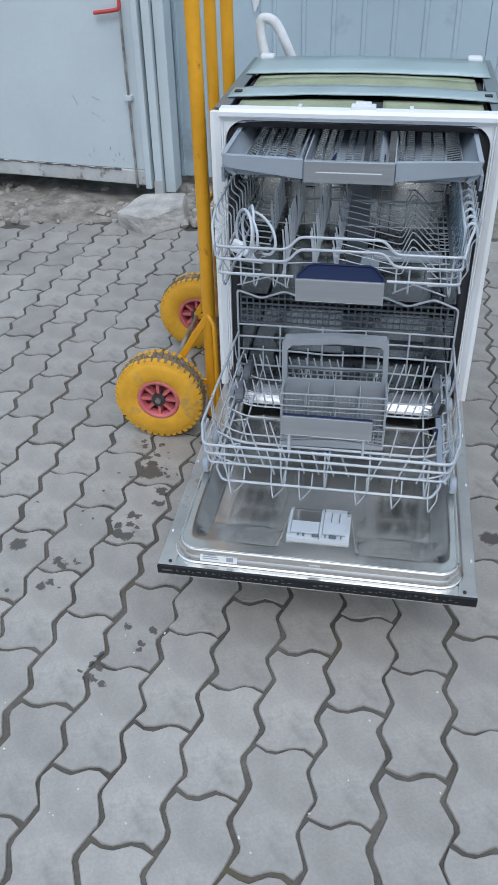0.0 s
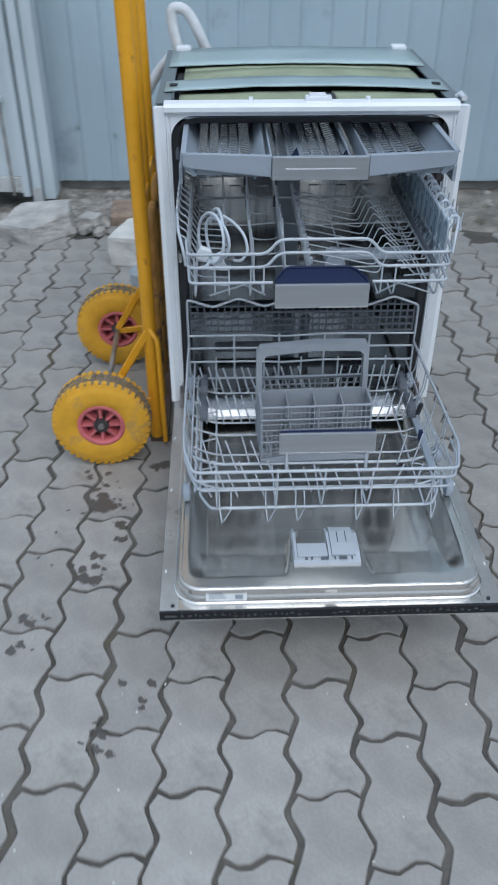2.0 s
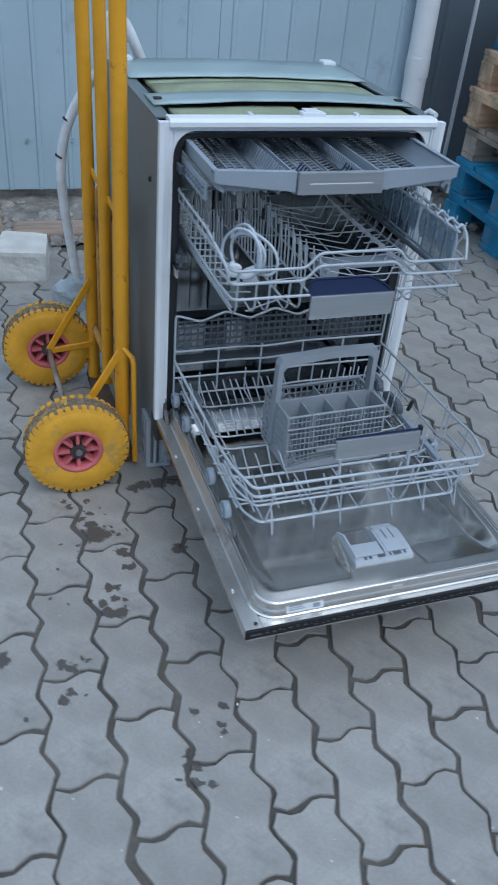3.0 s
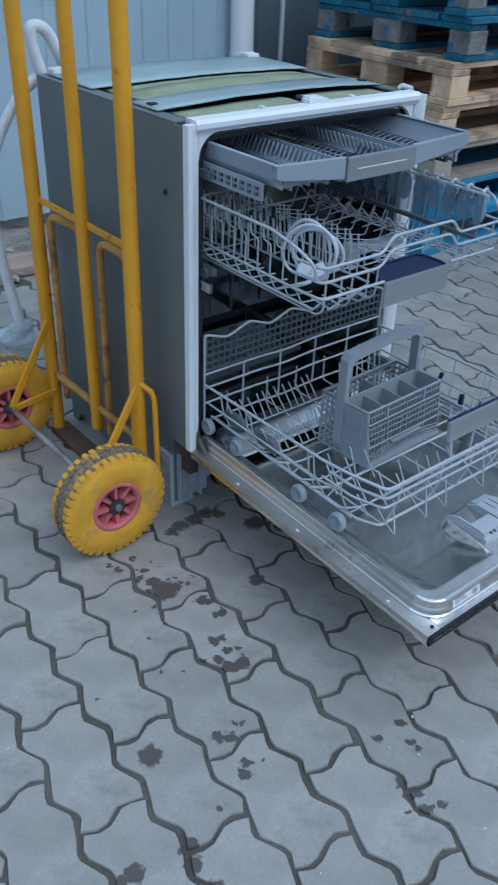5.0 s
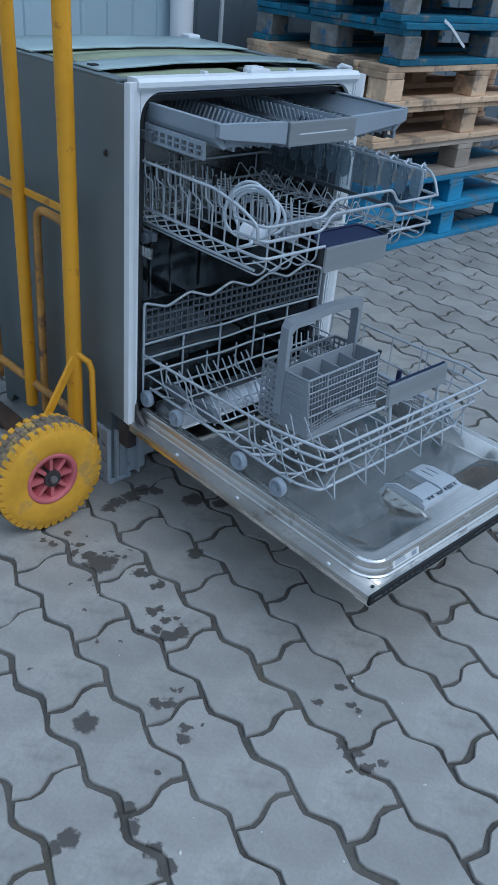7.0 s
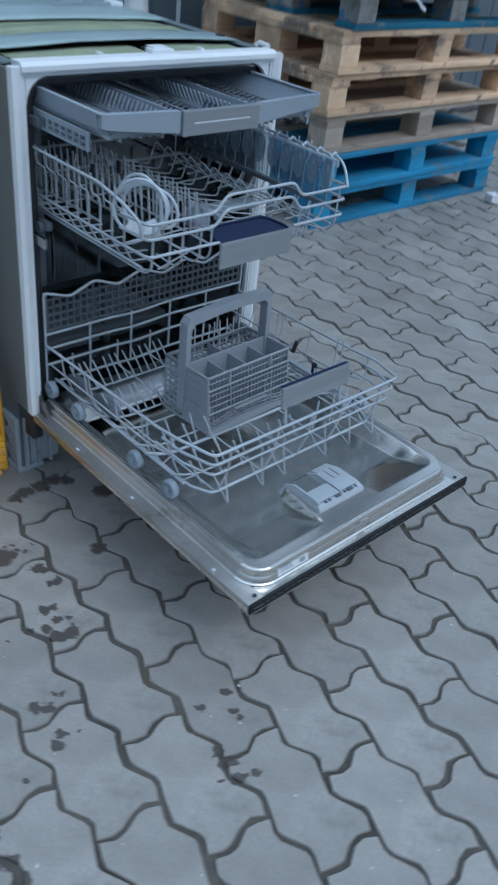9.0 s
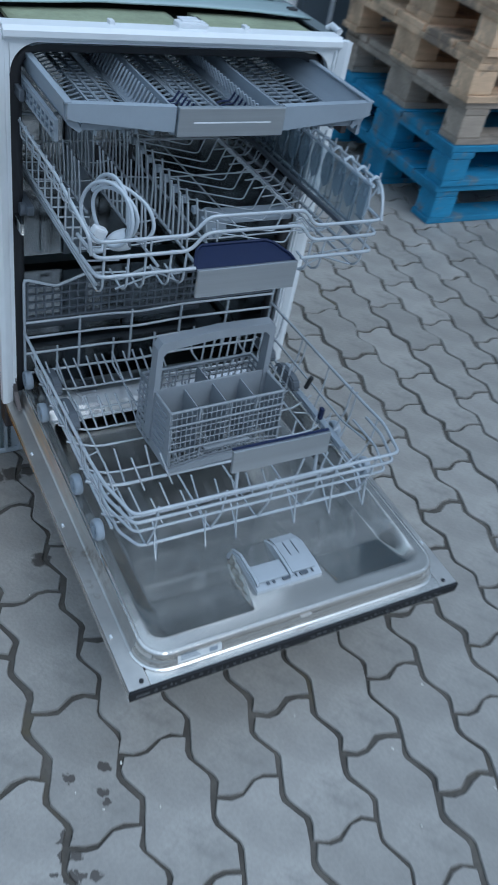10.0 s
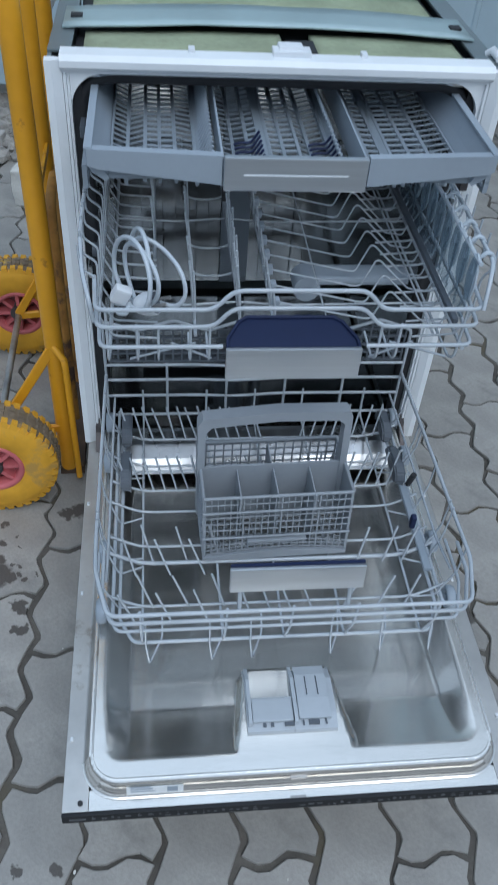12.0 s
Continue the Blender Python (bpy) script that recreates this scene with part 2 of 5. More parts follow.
WIRE = surface("grey_coated_wire", (0.42, 0.46, 0.5), 0.2, vary=0.08, scale=14, bump=0.03, fine=0.04, coat=0.6)
PLASTIC = surface("grey_blue_plastic", (0.3, 0.345, 0.395), 0.45, vary=0.06, scale=9, bump=0.05, grain=120, fine=0.03)
PLASTIC_DARK = surface("dark_grey_plastic", (0.1, 0.115, 0.135), 0.5, vary=0.1, scale=12, bump=0.1, fine=0.05)
BASKET = surface("grey_basket_plastic", (0.285, 0.312, 0.342), 0.5, vary=0.06, scale=9, bump=0.06, grain=120, fine=0.04)
BASE = surface("grey_base_plastic", (0.42, 0.46, 0.5), 0.6, vary=0.14, scale=8, bump=0.12, fine=0.08, spot=(0.13, 0.12, 0.11), spot_amount=0.4)
BLUE = surface("navy_plastic", (0.004, 0.012, 0.055), 0.6, vary=0.1, bump=0.03)
FELT = surface("olive_bitumen_mat", (0.29, 0.33, 0.22), 0.85, vary=0.2, scale=12, bump=0.4, grain=110, fine=0.18, spot=(0.37, 0.4, 0.28), spot_amount=0.45)
STRAP = surface("galvanised_strap", (0.38, 0.48, 0.49), 0.35, metal=0.3, vary=0.1, scale=7, bump=0.05, fine=0.05)
BRIGHT = surface("bright_polished_steel", (0.44, 0.455, 0.47), 0.28, metal=1.0, vary=0.04, scale=8, bump=0.03, grain=70, fine=0.04)
RUST = surface("rust_brown_steel", (0.1, 0.065, 0.045), 0.8, vary=0.35, scale=16, bump=0.4, grain=70, fine=0.25)
TRAY = surface("slate_tray_plastic", (0.25, 0.29, 0.33), 0.42, vary=0.06, scale=9, bump=0.05, grain=120, fine=0.03)
CABLE = surface("grey_white_cable", (0.5, 0.55, 0.6), 0.45, vary=0.06, scale=12, bump=0.03, fine=0.03)
# rim web: the rim's red at about a third of its brightness
RIM_DARK = surface("grimy_rim_web", (0.16, 0.05, 0.05), 0.7, vary=0.3, scale=20, bump=0.2, fine=0.15)
WHITE = surface("white_plastic", (0.72, 0.75, 0.78), 0.4, vary=0.05, scale=8, bump=0.03, fine=0.03)
DISPENSER = surface("pale_dispenser_plastic", (0.4, 0.435, 0.47), 0.42, vary=0.05, scale=10, bump=0.03, fine=0.03)
HOSE = surface("grey_hose", (0.7, 0.73, 0.75), 0.5, vary=0.1, scale=20, bump=0.1)
STICKER = surface("paper_sticker", (0.72, 0.74, 0.74), 0.6, vary=0.06, scale=40, bump=0)


def clear(name, colour, rough, see):
    """Thin clear plastic: mostly looked through, with a gloss."""
    m = bpy.data.materials.new(name)
    m.use_nodes = True
    n, l = m.node_tree.nodes, m.node_tree.links
    b = n["Principled BSDF"]
    b.inputs["Base Color"].default_value = (*colour, 1)
    b.inputs["Roughness"].default_value = rough
    t, mix = n.new("ShaderNodeBsdfTransparent"), n.new("ShaderNodeMixShader")
    t.inputs["Color"].default_value = (0.9, 0.94, 0.96, 1)
    spots = n.new("ShaderNodeTexNoise")
    spots.inputs["Scale"].default_value = 14
    ramp = n.new("ShaderNodeMapRange")
    ramp.inputs["To Min"].default_value, ramp.inputs["To Max"].default_value = see - 0.1, see + 0.1
    l.new(spots.outputs["Fac"], ramp.inputs["Value"])
    l.new(ramp.outputs["Result"], mix.inputs["Fac"])
    l.new(b.outputs["BSDF"], mix.inputs[1])
    l.new(t.outputs["BSDF"], mix.inputs[2])
    l.new(mix.outputs["Shader"], n["Material Output"].inputs["Surface"])
    return m


CLEAR = clear("smoky_clear_plastic", (0.2, 0.25, 0.3), 0.1, 0.78)
HOOK = clear("milky_clear_plastic", (0.66, 0.72, 0.78), 0.12, 0.42)
BAG = clear("clear_bag", (0.6, 0.7, 0.78), 0.2, 0.5)


# ---------- helpers ----------
def box(bm, x0, x1, y0, y1, z0, z1, bevel=0.0):
    vs = [bm.verts.new((x, y, z)) for z in (z0, z1) for y in (y0, y1) for x in (x0, x1)]
    fs = [bm.faces.new([vs[i] for i in q]) for q in ((0, 2, 3, 1), (4, 5, 7, 6), (0, 1, 5, 4), (1, 3, 7, 5), (3, 2, 6, 7), (2, 0, 4, 6))]
    if bevel:
        edges = {e for f in fs for e in f.edges}
        bmesh.ops.bevel(bm, geom=list(edges), offset=bevel, segments=2, affect="EDGES", profile=0.6)
    return bm


def tube(bm, pts, r, n=6, closed=False):
    """A round bar along a line of points, mitred at the bends, capped at the ends."""
    pts = [Vector(p) for p in pts]
    k = len(pts)
    rings, side = [], None
    for i, p in enumerate(pts):
        a = pts[i - 1] if i or closed else None
        b = pts[(i + 1) % k] if i < k - 1 or closed else None
        d0 = (p - a).normalized() if a is not None else None
        d1 = (b - p).normalized() if b is not None else None
        d = (d0 + d1) if d0 is not None and d1 is not None else (d0 or d1)
        if d.length < 1e-6:
            d = d1
        d = d.normalized()
        if side is None:
            side = d.orthogonal().normalized()
        side = (side - d * side.dot(d)).normalized()
        up = d.cross(side)
        grow = 1.0
        if d0 is not None and d1 is not None:
            grow = 1 / max(0.75, d.dot(d1))
        rings.append([bm.verts.new(p + (side * math.cos(j * math.tau / n) + up * math.sin(j * math.tau / n)) * r * grow) for j in range(n)])
    for i in range(k if closed else k - 1):
        a, b = rings[i], rings[(i + 1) % k]
        for j in range(n):
            f = bm.faces.new((a[j], a[(j + 1) % n], b[(j + 1) % n], b[j]))
            f.smooth = True
    if not closed:
        for cap in (bm.faces.new(rings[0][::-1]), bm.faces.new(rings[-1])):
            for e in cap.edges:
                e.smooth = False
    return bm


def bend(pts, r, steps=4):
    """Round the inner corners of a line of points."""
    pts = [Vector(p) for p in pts]
    out = [pts[0]]
    for a, p, b in zip(pts, pts[1:], pts[2:]):
        ra = min(r, (a - p).length * 0.45)
        rb = min(r, (b - p).length * 0.45)
        p0, p1 = p + (a - p).normalized() * ra, p + (b - p).normalized() * rb
        for s in range(steps + 1):
            u = s / steps
            out.append(p0 * (1 - u) ** 2 + p * 2 * u * (1 - u) + p1 * u * u)
    return out + [pts[-1]]


def prism(bm, outline, axis, a, b):
    """An outline of 2D points drawn out along an axis (0, 1 or 2) from a to b."""
    def put(u, v, w):
        c = [u, v]
        c.insert(axis, w)
        return bm.verts.new(c)
    lo, hi = [put(u, v, a) for u, v in outline], [put(u, v, b) for u, v in outline]
    k = len(outline)
    for i in range(k):
        bm.faces.new((lo[i], lo[(i + 1) % k], hi[(i + 1) % k], hi[i]))
    bm.faces.new(lo[::-1])
    bm.faces.new(hi)
    return bm


def lathe(bm, profile, centre, n=40):
    """A profile of (radius, y) turned round an axis along y."""
    cx, cy, cz = centre
    rings = [[bm.verts.new((cx + r * math.cos(j * math.tau / n), cy + y, cz + r * math.sin(j * math.tau / n))) for j in range(n)] for r, y in profile]
    for a, b in zip(rings, rings[1:]):
        for j in range(n):
            f = bm.faces.new((a[j], b[j], b[(j + 1) % n], a[(j + 1) % n]))
            f.smooth = True
    for cap in (bm.faces.new(rings[0]), bm.faces.new(rings[-1][::-1])):
        for e in cap.edges:
            e.smooth = False
    return bm


def ring(bm, profile, centre, n=40):
    """A closed profile of (radius, y) turned round an axis along y, open in the middle."""
    cx, cy, cz = centre
    rings = [[bm.verts.new((cx + r * math.cos(j * math.tau / n), cy + y, cz + r * math.sin(j * math.tau / n))) for j in range(n)] for r, y in profile]
    for a, b in zip(rings, rings[1:] + rings[:1]):
        for j in range(n):
            bm.faces.new((a[j], b[j], b[(j + 1) % n], a[(j + 1) % n])).smooth = True
    return bm


def mesh_of(name, bm, material):
    bmesh.ops.recalc_face_normals(bm, faces=bm.faces)
    me = bpy.data.meshes.new(name)
    bm.to_mesh(me)
    bm.free()
    me.materials.append(material)
    return me


def part(name, bm, material, parent, label=""):
    ob = new(name, mesh_of(name, bm, material))
    ob.parent = parent
    return tagged(ob, label)


def thing(name, m, label, category, group="", kind=""):
    ob = new(name)
    ob.empty_display_size = 0.1
    ob.matrix_world = m
    return tagged(ob, label, category, group, kind)


def solid(name, bm, material, label, category="", kind="", group="", m=None):
    ob = new(name, mesh_of(name, bm, material))
    if m is not None:
        ob.matrix_world = m
    return tagged(ob, label, category, group, kind)


def B():
    return bmesh.new()


# ---------- the yard: ground, wall, gate ----------
solid("ground", box(B(), -60, 60, -60, 60, -0.4, -0.05), YARD, "bare grey yard ground of sand and grit", kind="structure")
bed = solid("pavement", box(B(), -3.2, 4.4, -3.0, 1.62, -0.06, -0.0055), SAND, "grey interlocking concrete paving with dark open joints", kind="structure")

# soil and rubble along the foot of the wall
bm = B()
NX, NY = 150, 26
rows = []
for j in range(NY + 1):
    row = []
    for i in range(NX + 1):
        x, y = -3.2 + 7.6 * i / NX, 1.36 + 0.75 * j / NY
        edge = 1.50 + 0.09 * noise.noise((x * 1.7, 0, 3.1)) - 0.10 * max(0.0, min(1.0, (-1.05 - x) * 3)) - 0.05 * max(0.0, min(1.0, (x - 0.9) * 3))
        rise = max(0.0, min(1.0, (y - edge) / 0.18))
        z = -0.022 + rise * (0.04 + 0.022 * noise.noise((x * 6, y * 6, 0))) + 0.008 * noise.noise((x * 25, y * 25, 1))
        row.append(bm.verts.new((x, y, z)))
    rows.append(row)
for a, b in zip(rows, rows[1:]):
    for i in range(NX):
        bm.faces.new((a[i], a[i + 1], b[i + 1], b[i])).smooth = True
solid("soil_strip", bm, SOIL, "strip of bare brown soil at the foot of the metal wall", kind="structure")


def pebble(bm, x, y, z, s, flat=0.65):
    res = bmesh.ops.create_icosphere(bm, subdivisions=1, radius=s)
    k = random.random() * 50
    turn = Euler((random.uniform(-0.4, 0.4), random.uniform(-0.4, 0.4), random.random() * 6)).to_matrix()
    for v in res["verts"]:
        c = v.co.normalized()
        v.co = turn @ Vector((c.x * random.uniform(1.0, 1.15), c.y * 0.8, c.z * flat)) * s * (1 + 0.35 * noise.noise(c * 1.4 + Vector((k, 0, 0))))
        v.co += Vector((x, y, z + s * flat * 0.3))


bm = B()
for _ in range(900):
    x = random.choice((random.uniform(-2.2, 0.3), random.uniform(-1.0, 0.1), random.uniform(-1.0, -0.5), random.uniform(0.9, 2.4)))
    y = random.uniform(1.5, 1.96) + (0.0 if x > -1.05 else -0.06)
    pebble(bm, x, y, 0.008, random.choice((0.008, 0.011, 0.014, 0.02, 0.028)) * random.uniform(0.7, 1.4))
solid("rubble", bm, STONE, "scattered grey stone chips and rubble on the soil", kind="stuff")

bm = B()
for _ in range(46):
    pebble(bm, random.uniform(-0.75, 0.7), random.uniform(-1.3, -0.66), 0.0, random.choice((0.0016, 0.0022, 0.003)) * random.uniform(0.8, 1.3))
for _ in range(120):
    pebble(bm, random.uniform(-1.6, 2.4), random.uniform(-1.2, 1.5), 0.0, random.choice((0.0015, 0.002, 0.0026)) * random.uniform(0.8, 1.3))
solid("grit", bm, AERATED, "tiny pale grit scattered on the paving", kind="stuff")

WALL = thing("wall_north", pose(0, 1.97, 0, 0, 0, -0.6), "blue-grey ribbed sheet-metal wall", "wall", kind="structure")


def sheet(x0, x1, z0, z1, pitch, material, first):
    """A metal sheet with narrow double ribs."""
    prof = [(x0, 0.0)]
    x = first
    while x < x1 - 0.03:
        if x > x0 + 0.02:
            prof += [(x - 0.014, 0.0), (x - 0.009, -0.007), (x + 0.004, -0.007), (x + 0.009, 0.0)]
        x += pitch
    prof.append((x1, 0.0))
    prof += [(px, py + 0.035) for px, py in ((x1, 0), (x0, 0))]
    return prism(B(), prof, 2, z0, z1)


for k in range(5):
    x0 = -3.32 + 0.9225 * k
    part("sheet", sheet(x0, x0 + 0.9205, 0.066, 4.3, 0.123, SIDING, x0 + 0.0615), SIDING, WALL)
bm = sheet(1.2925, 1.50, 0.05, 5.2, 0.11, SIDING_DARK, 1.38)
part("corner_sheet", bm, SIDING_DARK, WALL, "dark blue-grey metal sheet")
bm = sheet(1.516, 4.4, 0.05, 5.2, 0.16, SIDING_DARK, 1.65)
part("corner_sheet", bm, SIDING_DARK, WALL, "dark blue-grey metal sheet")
part("joint_strip", box(B(), 1.5, 1.516, -0.012, 0.03, 0.05, 5.2, 0.002), PIPE, WALL, "pale vertical joint strip")
part("footing", box(B(), -3.32, 4.4, 0.045, 0.25, -0.04, 0.12), CONCRETE, WALL, "rough concrete footing under the sheets")
for x, z in ((-0.415, 0.27), (-0.235, 0.27), (-0.66, 0.27), (0.1, 0.27), (-0.82, 0.3)):
    part("screw", lathe(B(), [(0.008, -0.012), (0.008, -0.008), (0.005, 0.0)], (x, 0, z), 8), STRAP, WALL)

bm = prism(B(), [(-0.012, 0.76), (-0.004, 0.752), (0.004, 0.77), (0.012, 0.786), (0.02, 0.83), (0.008, 0.85), (-0.016, 0.845), (-0.024, 0.81), (-0.014, 0.786)], 1, -0.0095, -0.0075)
bmesh.ops.translate(bm, verts=bm.verts, vec=(-0.567, 0, 0))
part("paint_smear", bm, WHITE, WALL, "dried white paint smear")
GATE_M = pose(-0.995, 1.725, 0, 0, 0, -6.0)
gate = thing("door_1", GATE_M, "closed pale grey steel yard gate, scuffed along its lower edge", "gate", kind="structure")
part("panel", box(B(), -2.2, -0.012, 0.0, 0.006, 0.165, 2.3), GATE, gate)
part("bottom_rail", box(B(), -2.2, -0.005, -0.012, 0.04, 0.1, 0.163, 0.004), GATE_WORN, gate, "worn pale rail with dirt and chipped paint")
part("edge_profile", box(B(), -0.03, -0.002, -0.016, 0.05, 0.085, 2.3, 0.004), GATE, gate)
part("bolt_rod", tube(B(), [(-0.068, -0.018, 0.09), (-0.072, -0.018, 0.81)], 0.006, 8), AXLE, gate, "thin steel bolt rod")
part("rod_guide", box(B(), -0.087, -0.055, -0.03, 0.0, 0.455, 0.475, 0.003), GATE, gate)
bm = tube(B(), bend([(-0.071, -0.02, 0.83), (-0.071, -0.022, 0.795), (-0.115, -0.024, 0.788), (-0.183, -0.024, 0.78)], 0.015), 0.0075, 8)
part("bolt_handle", bm, RED, gate, "red plastic bolt handle")
for a, b in (((-0.34, 0.46), (-0.32, 0.42)), ((-0.25, 0.46), (-0.215, 0.445)), ((-0.26, 0.395), (-0.243, 0.385)), ((-0.235, 0.382), (-0.225, 0.377)), ((-0.21, 0.365), (-0.2, 0.358)), ((-0.28, 0.435), (-0.275, 0.43)),
             ((-0.27, 0.245), (-0.27, 0.225)), ((-0.19, 0.255), (-0.19, 0.24)), ((-0.15, 0.235), (-0.148, 0.215)), ((-0.3, 0.215), (-0.29, 0.205)), ((-0.185, 0.2), (-0.175, 0.19)), ((-0.17, 0.225), (-0.166, 0.21)), ((-0.135, 0.21), (-0.13, 0.195))):
    bm = tube(B(), [(a[0], -0.001, a[1]), (b[0], -0.001, b[1])], 0.0013, 5)
    part("scuff", bm, SCRATCH, gate, "black scuff mark")
bm = B()
for k in range(26):
    x = -0.95 + 0.031 * k
    box(bm, x, x + 0.034, -0.0145, -0.0118, 0.1595 + 0.0025 * math.sin(k * 1.7), 0.165 + 0.003 * math.sin(k * 2.3 + 1))
part("rail_scrape", bm, DIRT, gate, "dark dirty scrape along the top of the rail")
post = solid("gate_post", box(B(), 0.0, 0.034, -0.02, 0.13, 0.05, 2.45, 0.004), GATE, "pale grey folded steel gate post", "post", m=pose(-0.986, 1.74, 0, 0, 0, 2))
part("flange", box(B(), 0.038, 0.084, 0.012, 0.13, 0.06, 2.45, 0.004), GATE, post)
part("rust_foot", box(B(), -0.003, 0.034, -0.024, -0.02, 0.05, 0.12, 0.001), GATE_WORN, post)

# rain pipe
rain = thing("downpipe", pose(1.25, 1.9, 0), "white plastic rain downpipe with a bent outlet on the wall", "downpipe")
bm = tube(B(), [(-0.04, 0.0, 4.25), (0.0, 0, 0.62)], 0.05, 18)
part("upper_pipe", bm, PIPE, rain)
part("collar", tube(B(), [(-0.001, 0, 0.64), (0.001, 0, 0.56)], 0.0525, 18), PIPE, rain)
part("lower_pipe", tube(B(), [(0.0, 0, 0.565), (0.004, 0, 0.27)], 0.049, 18), PIPE, rain)
part("elbow", tube(B(), bend([(0.004, 0, 0.30), (0.008, 0, 0.2), (0.085, -0.035, 0.115)], 0.05, 6), 0.052, 18), PIPE, rain)
for z in (1.1, 2.6, 4.1):
    part("wall_clip", box(B(), -0.065, 0.065, -0.02, 0.08, z, z + 0.03, 0.004), PIPE, rain)


# loose pieces at the foot of the wall
def lump(outline, h, amount, material, name, label, m, category, rounds=2):
    bm = prism(B(), outline, 2, -0.01, h)
    bmesh.ops.triangulate(bm, faces=bm.faces)
    bmesh.ops.subdivide_edges(bm, edges=bm.edges, cuts=7, use_grid_fill=True)
    for _ in range(rounds):
        bmesh.ops.smooth_vert(bm, verts=bm.verts, factor=0.5, use_axis_x=True, use_axis_y=True, use_axis_z=True)
    c = Vector((0, 0, h / 2))
    for v in bm.verts:
        d = v.co - c
        v.co += d.normalized() * amount * (noise.noise(v.co * 8) + 0.5 * noise.noise(v.co * 22) + 0.28 * noise.noise(v.co * 60))
        v.co.z = max(v.co.z, -0.01)
    for f in bm.faces:
        f.smooth = rounds > 1
    return solid(name, bm, material, label, category, m=m)


lump([(-0.15, -0.02), (-0.01, -0.1), (0.14, 0.03), (0.12, 0.14), (-0.08, 0.15)], 0.085, 0.013, CONCRETE, "concrete_lump", "broken lump of pale grey concrete on the paving", pose(-0.93, 1.49, 0.0, 5, -6, 0), "rubble", 1)
lump([(-0.05, -0.03), (0.03, -0.045), (0.05, 0.02), (-0.02, 0.045)], 0.05, 0.018, CONCRETE, "concrete_lump", "small broken piece of grey concrete", pose(-0.745, 1.61, 0.0), "rubble")
lump([(-0.1, -0.1), (0.09, -0.09), (0.085, 0.1), (-0.08, 0.11)], 0.11, 0.01, AERATED, "aerated_block", "chipped white aerated concrete block on the paving", pose(-0.505, 1.285, 0.0, 0, 2, -8), "block", 1)
lump([(-0.055, -0.1), (0.055, -0.1), (0.055, 0.1), (-0.055, 0.1)], 0.065, 0.005, BRICK, "brick", "old brown brick lying on the soil", pose(-0.607, 1.65, 0.0, 0, 0, 3), "brick")
lump([(-0.33, -0.07), (0.36, -0.065), (0.36, 0.07), (-0.33, 0.065)], 0.035, 0.003, OLD_WOOD, "old_plank", "weathered brown plank lying on the rubble", pose(-0.19, 1.6, 0.008, 0, 0, -3), "plank")


# ---------- pallets ----------
def pallet(m, wood, block_wood, label):
    p = thing("pallet", m, label, "pallet", "stacked pallets")
    L, W = 1.2, 0.8

    def worn(name, x0, x1, y0, y1, z0, z1, material, bevel=0.003):
        a, b = random.uniform(-0.006, 0.006), random.uniform(-0.004, 0.004)
        ob = part(name, box(B(), x0 + a, x1 + a, y0 + b, y1 + b, z0, z1, bevel), material, p)
        ob.matrix_local = pose(0, 0, 0, 0, 0, random.uniform(-0.35, 0.35))

    for y, w in ((0.0, 0.143), (0.153, 0.155), (0.317, 0.165), (0.491, 0.155), (0.655, 0.143)):
        worn("deck_board", 0, L, y, y + w, 0.122, 0.1435, wood)
    for x in (0.0, 0.55, 1.1):
        worn("cross_board", x, x + 0.1, 0.004, W - 0.004, 0.1, 0.1215, wood)
        for y, w in ((0.004, 0.096), (0.3275, 0.145), (0.7, 0.096)):
            worn("block", x + 0.002, x + 0.1, y, y + w, 0.0225, 0.0995, block_wood, 0.004)
    for y, w in ((0.0, 0.1), (0.3275, 0.145), (0.7, 0.1)):
        worn("runner", 0, L, y, y + w, 0.0, 0.022, wood)
    return p


PALLETS = [(0.0, 0.0, 0.0, WOOD_BLUE, WOOD_BLUE, "worn blue-painted wooden pallet at the bottom of a stack"), (0.004, -0.01, 0.4, WOOD_BLUE, WOOD_BLUE, "worn blue-painted wooden pallet in a stack"),
           (0.012, 0.0, -0.4, WOOD_GREY, WOOD_GREY, "weathered grey-brown wooden pallet in a stack"), (-0.005, -0.008, 0.3, WOOD, WOOD, "bare brown wooden pallet in a stack"),
           (0.012, -0.012, -0.2, WOOD, WOOD, "bare brown wooden pallet in a stack"), (0.06, -0.02, 0.5, WOOD_TEAL, CHIP, "chipped dark blue wooden pallet in a stack"),
           (0.05, 0.0, -0.3, WOOD_TEAL, CHIP, "chipped dark blue wooden pallet on top of a stack"), (0.04, -0.01, 0.3, WOOD_TEAL, CHIP, "chipped dark blue wooden pallet on top of a stack")]
for k, (dx, dy, rz, wood, bw, label) in enumerate(PALLETS):
    pallet(pose(1.392 + dx, 0.866 + dy, 0.1445 * k, 0, 0, rz), wood, bw, label)

tape = thing("strapping_tape", pose(0, 0, 0), "torn white strapping tape hanging from a blue pallet", "tape")
bm = B()
line = bend([(1.66, 0.838, 0.878), (1.70, 0.836, 0.86), (1.745, 0.834, 0.83), (1.79, 0.836, 0.80), (1.82, 0.84, 0.788)], 0.02, 3)
pairs = [[bm.verts.new((x, y + dy, z + dz)) for dy, dz in ((0, 0.006), (0, -0.006), (0.0012, -0.006), (0.0012, 0.006))] for x, y, z in line]
for a, b in zip(pairs, pairs[1:]):
    for i in range(4):
        bm.faces.new((a[i], a[(i + 1) % 4], b[(i + 1) % 4], b[i]))
part("strip", bm, WHITE, tape)
